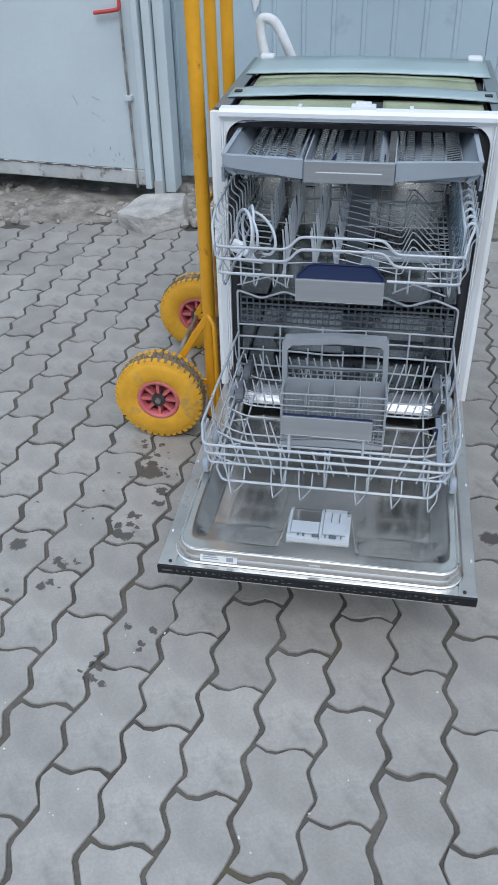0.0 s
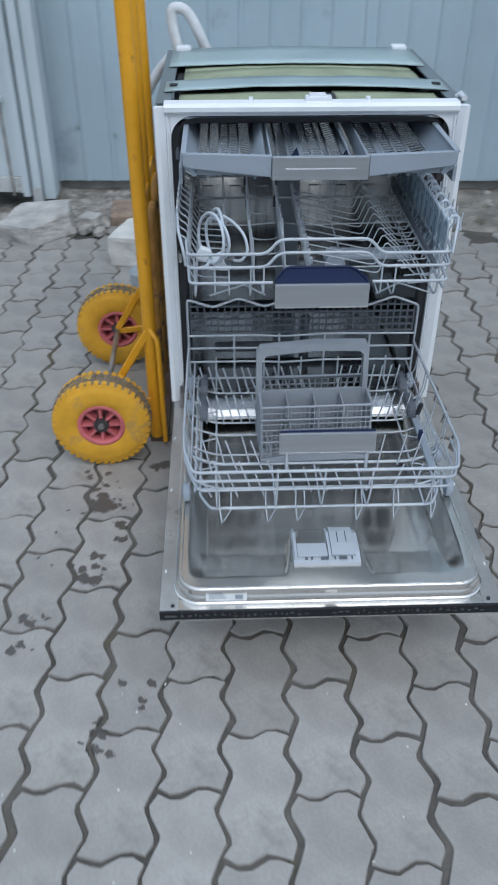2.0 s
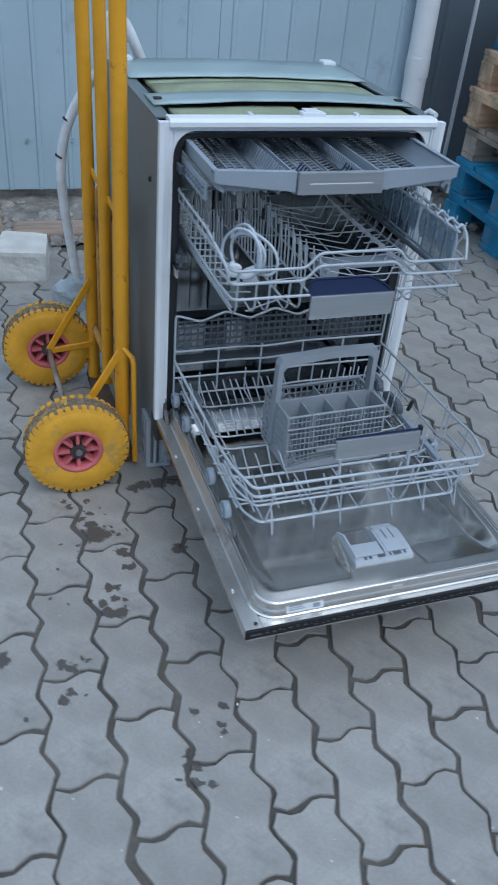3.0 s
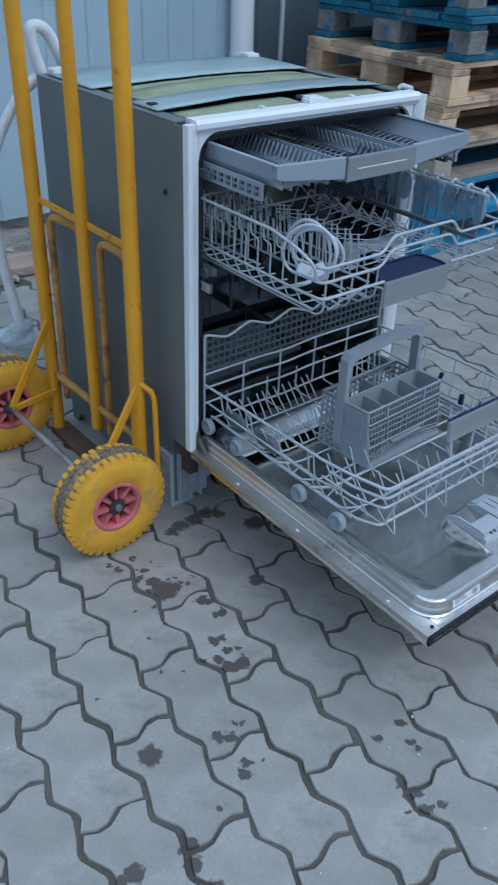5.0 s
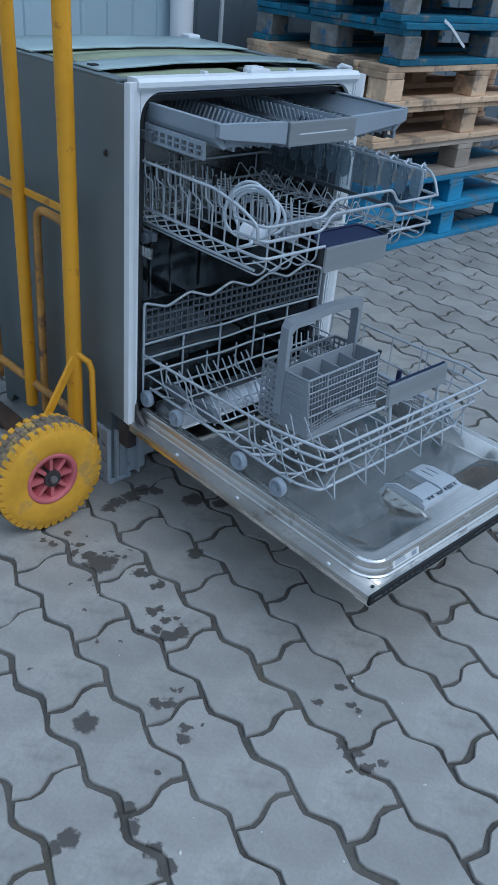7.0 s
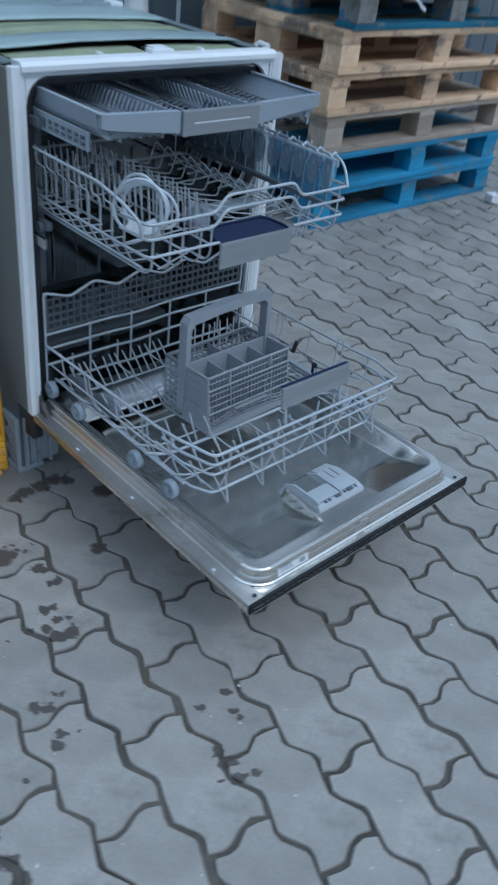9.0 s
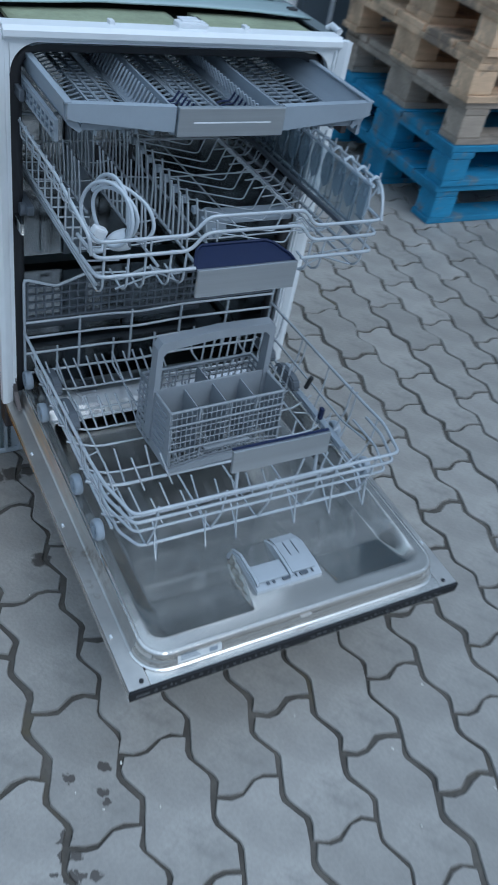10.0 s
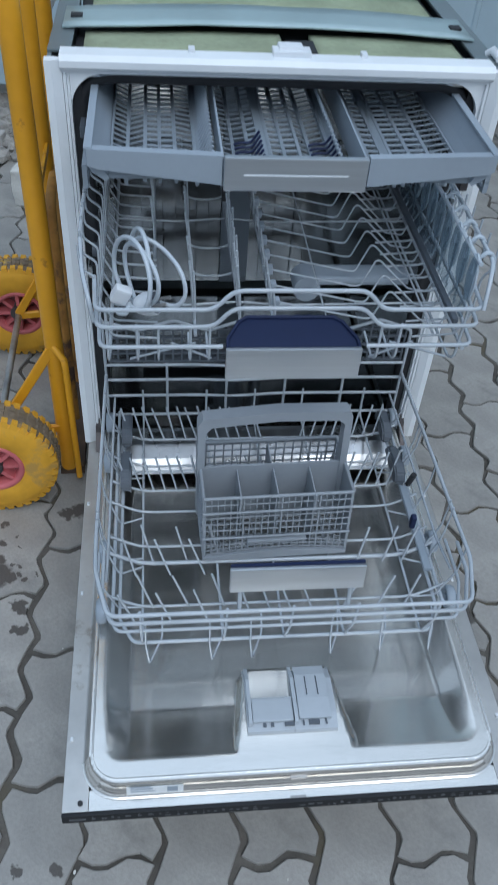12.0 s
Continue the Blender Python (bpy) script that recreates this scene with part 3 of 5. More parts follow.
lump([(-0.03, -0.02), (0.025, -0.028), (0.035, 0.015), (-0.015, 0.03)], 0.035, 0.012, WHITE, "plastic_scrap", "crumpled white plastic scrap lying on the paving", pose(2.46, 0.74, 0.008), "scrap")


# ---------- the dishwasher ----------
M = pose(0, 0.008, 0, 0, 0, 1.2)
washer = thing("dishwasher", M, "open built-in dishwasher without its furniture front, door folded down flat", "dishwasher")
HW = 0.299
for s in (-1, 1):
    x0, x1 = (-HW, -HW + 0.006) if s < 0 else (HW - 0.006, HW)
    bm = box(B(), x0, x1, 0.004, 0.55, 0.19, 0.842, 0.0015)
    box(bm, *((x0, x0 + 0.03) if s < 0 else (x1 - 0.03, x1)), 0.03, 0.55, 0.842, 0.846, 0.001)
    part("side_panel", bm, CASING, washer, "dark grey galvanised side panel")
part("back_panel", box(B(), -0.29, 0.29, 0.545, 0.552, 0.12, 0.84), CASING, washer)

# white front frame: edge strips, ridged inner flanges, head bar
for s in (-1, 1):
    bm = B()
    prism(bm, [(s * 0.300, -0.012), (s * 0.300, 0.004), (s * 0.279, 0.004), (s * 0.279, -0.006), (s * 0.283, -0.008), (s * 0.291, -0.012)], 2, 0.191, 0.846)
    part("edge_strip", bm, TRIM, washer)
    bm = B()
    prism(bm, [(s * 0.2785, -0.005), (s * 0.2785, 0.01), (s * 0.271, 0.01), (s * 0.271, -0.001), (s * 0.274, -0.001), (s * 0.275, -0.005)], 2, 0.2, 0.829)
    part("inner_flange", bm, TRIM, washer)
    # rounded upper corner of the opening
    part("seal_channel", box(B(), min(s * 0.2705, s * 0.2575), max(s * 0.2705, s * 0.2575), 0.009, 0.03, 0.2, 0.828), GASKET, washer, "black seal channel")
    pts = [(s * 0.2705, 0.829), (s * 0.2705, 0.785)]
    for k in range(9):
        a = k / 8 * math.pi / 2
        pts.append((s * (0.2705 - 0.045 + 0.045 * math.cos(a)), 0.785 + 0.044 * math.sin(a)))
    pts.append((s * 0.2255, 0.829))
    bm = prism(B(), [(x, z) for x, z in pts], 1, -0.002, 0.008)
    part("corner_gusset", bm, TRIM, washer)
bm = B()
prism(bm, [(-0.012, 0.838), (-0.012, 0.846), (-0.006, 0.852), (0.022, 0.852), (0.022, 0.829), (-0.004, 0.829), (-0.004, 0.833), (-0.009, 0.834)], 0, -0.281, 0.281)
part("head_bar", bm, TRIM, washer, "white ridged head bar over the opening")
for x in (-0.12, 0.105):
    part("bar_clip", box(B(), x, x + 0.008, 0.012, 0.026, 0.851, 0.857, 0.001), WHITE, washer)
bm = box(B(), -0.012, 0.038, 0.006, 0.03, 0.851, 0.859, 0.002)
box(bm, -0.004, 0.028, 0.014, 0.036, 0.855, 0.862, 0.002)
part("door_catch", bm, WHITE, washer, "white plastic door catch")
part("catch_slot", box(B(), 0.012, 0.05, 0.03, 0.075, 0.842, 0.8515, 0.001), GASKET, washer)

# steel tub with black gasket
bm = B()
W_IN, D_IN = 0.262, 0.5
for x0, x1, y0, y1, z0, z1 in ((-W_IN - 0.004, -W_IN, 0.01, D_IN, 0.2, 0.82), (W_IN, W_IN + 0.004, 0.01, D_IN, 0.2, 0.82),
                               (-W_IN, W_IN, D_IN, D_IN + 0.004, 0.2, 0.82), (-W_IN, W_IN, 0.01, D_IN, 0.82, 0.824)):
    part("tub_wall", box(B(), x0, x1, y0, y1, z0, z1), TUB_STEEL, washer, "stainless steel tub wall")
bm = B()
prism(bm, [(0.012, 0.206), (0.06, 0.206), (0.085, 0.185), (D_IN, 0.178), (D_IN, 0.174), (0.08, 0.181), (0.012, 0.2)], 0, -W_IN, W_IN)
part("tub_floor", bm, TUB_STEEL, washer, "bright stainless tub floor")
g = [(-0.2585, 0.018, 0.21), (-0.2585, 0.018, 0.79)] + [(-0.2165 - 0.042 * math.cos(a), 0.018, 0.785 + 0.034 * math.sin(a)) for a in [k / 6 * math.pi / 2 for k in range(1, 7)]]
g += [(-x, y, z) for x, y, z in g[::-1]]
part("gasket", tube(B(), g, 0.0095, 8), GASKET, washer, "black rubber door gasket")
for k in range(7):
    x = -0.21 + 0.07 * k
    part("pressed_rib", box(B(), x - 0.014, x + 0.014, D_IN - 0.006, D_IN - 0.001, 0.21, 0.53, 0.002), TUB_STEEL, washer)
for s in (-1, 1):
    part("slide_rail", box(B(), s * 0.2605 - 0.006, s * 0.2605 + 0.001, -0.03 if s < 0 else 0.0, 0.45, 0.545, 0.565, 0.002), TUB_STEEL, washer, "steel rack rail")
    part("tray_rail", box(B(), s * 0.258 - 0.004, s * 0.258 + 0.003, -0.02, 0.4, 0.752, 0.768, 0.002), PLASTIC_DARK, washer)
part("lower_spray_arm", box(B(), -0.2, 0.2, 0.2, 0.235, 0.2, 0.215, 0.006), PLASTIC_DARK, washer)
bm = lathe(B(), [(0.012, 0.0), (0.012, 0.11)], (0, 0, 0), 12)
bmesh.ops.rotate(bm, verts=bm.verts, matrix=Matrix.Rotation(radians(90), 3, "X"))
bmesh.ops.translate(bm, verts=bm.verts, vec=(0.03, 0.22, 0.18))
part("spray_post", bm, PLASTIC_DARK, washer)
bm = prism(B(), [(0.495, 0.2), (0.485, 0.22), (0.485, 0.78), (0.497, 0.79)], 0, -0.03, 0.03)
part("water_duct", bm, PLASTIC, washer, "grey plastic water duct at the back of the tub")

# open top: felt mats, straps, rear beam
def mat_strip(y0, y1, z, bulge, x0, x1, thick=0.006):
    bm = B()
    n = 22
    lo, hi = [], []
    for j in range(4):
        y = y0 + (y1 - y0) * j / 3
        rl, rh = [], []
        for i in range(n + 1):
            x = x0 + (x1 - x0) * i / n
            b = bulge * (1 - (x / 0.28) ** 2) + 0.0015 * noise.noise((x * 14, y * 30, z))
            rl.append(bm.verts.new((x, y, z + b - thick)))
            rh.append(bm.verts.new((x, y, z + b)))
        lo.append(rl)
        hi.append(rh)
    for j in range(3):
        for i in range(n):
            bm.faces.new((hi[j][i], hi[j][i + 1], hi[j + 1][i + 1], hi[j + 1][i])).smooth = True
            bm.faces.new((lo[j][i], lo[j + 1][i], lo[j + 1][i + 1], lo[j][i + 1]))
    for i in range(n):
        bm.faces.new((lo[0][i], lo[0][i + 1], hi[0][i + 1], hi[0][i]))
        bm.faces.new((lo[3][i + 1], lo[3][i], hi[3][i], hi[3][i + 1]))
    for j in range(3):
        bm.faces.new((lo[j + 1][0], lo[j][0], hi[j][0], hi[j + 1][0]))
        bm.faces.new((lo[j][n], lo[j + 1][n], hi[j + 1][n], hi[j][n]))
    return bm


part("tub_cover", box(B(), -0.268, 0.268, 0.02, 0.54, 0.826, 0.834, 0.002), GASKET, washer, "black bitumen tub cover")
part("felt_mat", mat_strip(0.03, 0.115, 0.841, 0.006, -0.255, 0.008), FELT, washer, "olive sound-damping mat")
part("felt_mat", mat_strip(0.03, 0.115, 0.841, 0.006, 0.05, 0.255), FELT, washer, "olive sound-damping mat")
part("felt_mat", mat_strip(0.19, 0.30, 0.843, 0.012, -0.25, 0.25), FELT, washer, "olive sound-damping mat")
part("felt_mat", mat_strip(0.31, 0.36, 0.842, 0.008, -0.25, 0.25), FELT, washer, "olive sound-damping mat")
part("top_strap", mat_strip(0.105, 0.195, 0.850, 0.009, -0.285, 0.285, 0.002), STRAP, washer, "bowed galvanised strap across the top")
part("top_strap", mat_strip(0.34, 0.53, 0.850, 0.006, -0.285, 0.285, 0.002), STRAP, washer, "pale grey rear top plate")
for s in (-1, 1):
    part("strap_slot", box(B(), s * 0.268 - 0.008, s * 0.268 + 0.008, 0.14, 0.155, 0.849, 0.854, 0.001), GASKET, washer)
    part("corner_bracket", box(B(), s * 0.26 - 0.018, s * 0.26 + 0.018, 0.51, 0.545, 0.845, 0.859, 0.005), WHITE, washer, "white plastic corner bracket")
bm = tube(B(), [(0.29, 0.06, 0.846), (0.297, 0.055, 0.852), (0.298, 0.03, 0.85)], 0.006, 6)
part("side_clip", bm, WHITE, washer)
part("casing_screw", lathe(B(), [(0.006, -0.002), (0.006, 0.002)], (-0.2995, 0.06, 0.72), 8), DARK_METAL, washer)

# plastic base
bm = B()
prism(bm, [(0.062, 0.002), (0.12, 0.002), (0.125, 0.02), (0.13, 0.035), (0.16, 0.03), (0.2, 0.012), (0.34, 0.012), (0.4, 0.03), (0.5, 0.03), (0.52, 0.0), (0.545, 0.0), (0.545, 0.188), (0.062, 0.188)], 0, -0.292, -0.27)
part("base_side", bm, CASING, washer, "dark grey base side")
bm = B()
prism(bm, [(0.0, 0.0), (0.02, 0.0), (0.03, 0.02), (0.2, 0.02), (0.52, 0.0), (0.545, 0.0), (0.545, 0.188), (0.0, 0.188)], 0, 0.27, 0.292)
part("base_side", bm, CASING, washer, "dark grey base side")
bm = B()
prism(bm, [(-0.27, 0.0), (-0.235, 0.0), (-0.225, 0.012), (-0.15, 0.022), (-0.1, 0.016), (0.0, 0.024), (0.1, 0.018), (0.2, 0.02), (0.24, 0.0), (0.27, 0.0), (0.27, 0.16), (-0.27, 0.16)], 1, 0.092, 0.107)
part("base_front", bm, BASE, washer)
for y in (0.066, 0.092, 0.118):
    for z in (0.012, 0.054, 0.096):
        part("base_rib", box(B(), -0.302, -0.2915, y - 0.003, y + 0.003, z, z + 0.042, 0.001), BASE, washer)
for z in (0.05, 0.092, 0.134):
    bm = prism(B(), [(0.069, z - 0.036), (0.075, z - 0.036), (0.115, z - 0.004), (0.115, z + 0.002), (0.069, z + 0.002)], 0, -0.301, -0.2915)
    part("base_rib", bm, BASE, washer)
part("base_foot", box(B(), -0.303, -0.24, 0.058, 0.125, 0.0, 0.012, 0.004), BASE, washer)
part("base_block", box(B(), -0.2915, -0.2, 0.062, 0.09, 0.012, 0.16, 0.005), BASE, washer)
bm = B()
for k in range(3):
    x = -0.285 + 0.028 * k
    box(bm, x, x + 0.005, 0.05, 0.063, 0.012, 0.14)
tagged(part("block_rib", bm, BASE, washer), kind="stuff")
part("hinge_cover", box(B(), -0.296, -0.272, -0.004, 0.03, 0.125, 0.185, 0.004), DARK_METAL, washer)

# ---------- the door, folded down ----------
DW, YF = 0.294, -0.667
bm = box(B(), -DW, DW, YF + 0.004, -0.006, 0.172, 0.181, 0.001)
door = part("door", bm, STEEL, washer, "stainless steel inner door, folded flat")
# same sheet all round: darker copy at the sides, lit copy in front
for s in (-1, 1):
    part("door_flange", box(B(), min(s * 0.262, s * DW), max(s * 0.262, s * DW), YF + 0.004, -0.006, 0.1812, 0.1905, 0.001), FLANGE, door)
part("door_flange", box(B(), -0.2615, 0.2615, YF + 0.004, -0.638, 0.1812, 0.1905), STEEL, door)


def rounded(x, y, hx, y0, y1, r):
    """Signed distance to a rounded rectangle, negative inside."""
    cy, hy = (y0 + y1) / 2, (y1 - y0) / 2
    qx, qy = abs(x) - hx + r, abs(y - cy) - hy + r
    return math.hypot(max(qx, 0), max(qy, 0)) + min(max(qx, qy), 0) - r


def ease(v):
    v = max(0.0, min(1.0, v))
    return v * v * (3 - 2 * v)


bm = B()
NX, NY = 168, 186
grid = []
for j in range(NY + 1):
    y = -0.648 + 0.640 * j / NY
    row = []
    for i in range(NX + 1):
        x = -0.268 + 0.536 * i / NX
        if rounded(x, y, 0.268, -0.648, 0.05, 0.045) > -0.006:
            row.append(None)
            continue
        hole = rounded(x, y, 0.243, -0.615, -0.03, 0.026)
        seat = rounded(x, y, 0.0605 + 0.13 * max(0.0, min(0.1, -0.5 - y)), -0.75, -0.496, 0.012)
        hole = max(hole, -seat)
        floor_z = 0.196 + (0.0218 * (-0.539 - y) / 0.076 if y < -0.539 else -0.019 * (y + 0.539) / 0.539)
        side = max(0.0, min(1.0, (0.243 - abs(x)) / 0.03))
        z = 0.2178
        z -= max(0.0, z - floor_z) * (min(side, ease(-hole / 0.005)) if hole < 0 else 0.0)
        row.append(bm.verts.new((x, y, z)))
    grid.append(row)
for a, b in zip(grid, grid[1:]):
    for i in range(NX):
        if None not in (a[i], a[i + 1], b[i + 1], b[i]):
            bm.faces.new((a[i], a[i + 1], b[i + 1], b[i])).smooth = True
part("door_pan", bm, STEEL, door, "pressed stainless pan of the door")
# rolled edge of the pan: one steel, coloured lit along the front, dull and shaded along the sides
rows = []
for d, z in ((-0.004, 0.1912), (-0.0012, 0.192), (0.0, 0.1945), (0.0012, 0.2015), (0.0034, 0.2035), (0.0042, 0.206), (0.005, 0.2125), (0.0064, 0.2158), (0.009, 0.2178), (0.0115, 0.2181), (0.0135, 0.2166)):
    r, hx, y0 = 0.045 - d, 0.268 - d, -0.648 + d
    pts = [(-hx, -0.008)]
    pts += [(-hx + r - r * math.cos(k / 12 * math.pi / 2), y0 + r - r * math.sin(k / 12 * math.pi / 2)) for k in range(13)]
    rows.append([(x, y, z) for x, y in pts + [(-x, y) for x, y in pts[::-1]]])
for i0, i1, material in ((0, 2, FLANGE), (1, 27, STEEL), (26, 28, FLANGE)):
    bm = B()
    strips = [[bm.verts.new(p) for p in row[i0:i1]] for row in rows]
    for a, b in zip(strips, strips[1:]):
        for i in range(len(a) - 1):
            bm.faces.new((a[i], a[i + 1], b[i + 1], b[i])).smooth = True
    part("pan_edge", bm, material, door, "rolled steel edge of the door pan")
bm = prism(B(), [(-0.1, 0.198), (-0.098, 0.204), (-0.092, 0.2095), (-0.083, 0.217), (-0.06, 0.229), (-0.05, 0.2315), (-0.03, 0.232), (-0.02, 0.23), (-0.012, 0.2)], 0, -0.235, 0.235)
part("door_lip", bm, BRIGHT, door, "bright sloping steel lip near the hinge")
part("lip_edge", box(B(), -0.234, 0.234, -0.104, -0.099, 0.2, 0.2055, 0.001), TRIM, door, "thin white edge")
for s in (-1, 1):
    for y in (-0.16, -0.34, -0.57):
        part("door_rivet", lathe(B(), [(0.0022, -0.0028), (0.0022, 0.0028)], (s * 0.2875, y, 0.1915), 8), WHITE, door)
    bm = lathe(B(), [(0.0035, -0.001), (0.0035, 0.0012)], (0, 0, 0), 8)
    bmesh.ops.rotate(bm, verts=bm.verts, matrix=Matrix.Rotation(radians(90), 3, "X"))
    bmesh.ops.translate(bm, verts=bm.verts, vec=(s * 0.272, -0.653, 0.1912))
    part("screw_hole", bm, GASKET, door)
    bm = prism(B(), [(-0.04, 0.188), (0.01, 0.188), (0.01, 0.235), (0.002, 0.245), (-0.012, 0.215)], 0, s * 0.276 - 0.004, s * 0.276 + 0.004)
    part("hinge_arm", bm, DARK_METAL, door, "grey steel hinge arm")
part("fascia", box(B(), -DW, DW, YF - 0.002, YF + 0.0035, 0.1725, 0.1915, 0.001), FASCIA, door, "narrow black control strip with pale symbols")
part("fascia_edge", box(B(), -DW, DW, YF - 0.001, YF + 0.03, 0.1695, 0.172, 0.0005), STEEL, door, "bright metal lower edge")
bm = B()
x = -0.258
while x < 0.262:
    w = random.uniform(0.0025, 0.0075)
    if not -0.045 < x < 0.0:
        z = random.choice((0.179, 0.181, 0.183))
        box(bm, x, x + w, YF - 0.0026, YF - 0.0016, z, z + random.uniform(0.0012, 0.003))
        if random.random() < 0.45:
            box(bm, x + 0.0005, x + w * 0.7, YF - 0.0026, YF - 0.0016, 0.1868, 0.1876)
    x += w + random.uniform(0.003, 0.0085)
box(bm, -0.285, -0.262 - 0.003, YF - 0.0026, YF - 0.0016, 0.1805, 0.184)
tagged(part("printed_marking", bm, MARK, door, "rows of tiny pale control symbols"), kind="stuff")
LEAN = pose(0, -0.6476, 0.1955, -14, 0, 0) @ pose(0, 0.6488, -0.197)
bm = box(B(), -0.215, -0.145, -0.6498, -0.649, 0.197, 0.2105)
part("sticker", bm, STICKER, door, "white paper type label").matrix_local = LEAN
bm = B()
for z in (0.202, 0.206, 0.2095):
    box(bm, -0.21, -0.178 - (z - 0.2) * 0.8, -0.6502, -0.6494, z, z + 0.0018)
box(bm, -0.165, -0.152, -0.6502, -0.6494, 0.2, 0.209)
part("sticker_print", bm, PLASTIC, door).matrix_local = LEAN
part("latch_slot", box(B(), -0.01, 0.01, -0.646, -0.641, 0.2065, 0.2095), AXLE, door)
part("latch_slot", box(B(), -0.011, 0.009, -0.6635, -0.6605, 0.1895, 0.1916), AXLE, door)

# detergent dispenser
DISP = [(-0.592, 0.216), (-0.5895, 0.228), (-0.57, 0.2335), (-0.52, 0.2325), (-0.497, 0.221), (-0.488, 0.206), (-0.488, 0.2), (-0.592, 0.2)]
bm = prism(B(), DISP, 0, 0.0015, 0.058)
prism(bm, [(-0.592, 0.216), (-0.5895, 0.228), (-0.57, 0.2335), (-0.545, 0.2332), (-0.545, 0.2), (-0.592, 0.2)], 0, -0.06, 0.001)
prism(bm, [(-0.5445, 0.2), (-0.5445, 0.2332), (-0.52, 0.2325), (-0.497, 0.221), (-0.488, 0.206), (-0.488, 0.2)], 0, -0.06, -0.0545)
prism(bm, [(-0.5445, 0.2), (-0.5445, 0.213), (-0.505, 0.213), (-0.505, 0.222), (-0.497, 0.219), (-0.488, 0.206), (-0.488, 0.2)], 0, -0.054, 0.001)
part("detergent_dispenser", bm, DISPENSER, door, "pale grey detergent dispenser with an open cup")
bm = B()
box(bm, -0.0535, 0.0, -0.58, -0.547, 0.2315, 0.2362, 0.002)
part("dispenser_lid", bm, DISPENSER, door, "pale sliding dispenser lid")
bm = prism(B(), [(-0.578, 0.2325), (-0.578, 0.2355), (-0.55, 0.237), (-0.515, 0.235), (-0.5, 0.23)], 0, 0.008, 0.05)
part("rinse_aid_cap", bm, DISPENSER, door, "pale rinse-aid cap")
bm = B()
for k in range(3):
    x = -0.047 + 0.016 * k
    box(bm, x, x + 0.0015, -0.5425, -0.507, 0.2125, 0.2185)
part("dispenser_cup", bm, PLASTIC, door, "grey ribs in the dispenser cup")
for x in (-0.0585, 0.0015):
    bm = prism(B(), [(-0.584, 0.232), (-0.582, 0.2365), (-0.57, 0.2385), (-0.52, 0.2375), (-0.496, 0.2245), (-0.496, 0.22), (-0.52, 0.231)], 0, x, x + 0.0045)
    part("dispenser_wall", bm, DISPENSER, door)
bm = B()
box(bm, -0.058, 0.056, -0.5935, -0.5915, 0.206, 0.2135)
for x in (0.021, 0.036):
    prism(bm, [(-0.546, 0.2363), (-0.546, 0.2375), (-0.518, 0.236), (-0.518, 0.2348)], 0, x, x + 0.0016)
part("dispenser_seal", bm, PLASTIC_DARK, door, "dark dispenser seal and slits")
bm = B()
for x0, x1 in ((-0.04, -0.036), (-0.03, -0.026), (-0.012, 0.001), (0.012, 0.014), (0.02, 0.034), (0.042, 0.044)):
    box(bm, x0, x1, -0.5855, -0.5785, 0.2315, 0.2335)
part("dispenser_marks", bm, PLASTIC_DARK, door)

for ob in door.children:
    if ob.name.split("_")[0] in ("detergent", "dispenser", "rinse"):
        ob.location.z = -0.005

# drain hose, supply end in a clear bag
hose = thing("drain_hose", M, "grey corrugated drain hose hanging behind the dishwasher", "hose")
bm = tube(B(), bend([(-0.262, 0.575, 0.80), (-0.285, 0.58, 0.88), (-0.29, 0.585, 0.935), (-0.25, 0.585, 0.93), (-0.215, 0.59, 0.86), (-0.185, 0.59, 0.79), (-0.19, 0.575, 0.7)], 0.05, 6), 0.013, 10)
part("hose_loop", bm, HOSE, hose)
bm = tube(B(), bend([(-0.27, 0.58, 0.845), (-0.33, 0.6, 0.79), (-0.385, 0.62, 0.69), (-0.412, 0.62, 0.575), (-0.4, 0.62, 0.42), (-0.375, 0.61, 0.24)], 0.08, 7), 0.0125, 10)
part("hose_tail", bm, HOSE, hose)
for x, y, z in ((-0.408, 0.62, 0.6), (-0.385, 0.62, 0.69)):
    part("cable_tie", tube(B(), [(x - 0.001, y, z - 0.002), (x + 0.001, y, z + 0.002)], 0.0138, 8), GASKET, hose)
bm = B()
bmesh.ops.create_icosphere(bm, subdivisions=3, radius=0.04)
for v in bm.verts:
    v.co = Vector((v.co.x * 1.15, v.co.y * 0.6, v.co.z * 0.95)) * 1.25 * (1 + 0.5 * noise.noise(v.co * 38)) + Vector((-0.385, 0.615, 0.225))
part("end_bag", bm, BAG, hose, "crumpled clear plastic bag round the hose end")
part("bag_string", tube(B(), [(-0.376, 0.61, 0.25), (-0.38, 0.614, 0.23), (-0.37, 0.6, 0.19)], 0.004, 6), HOSE, hose)

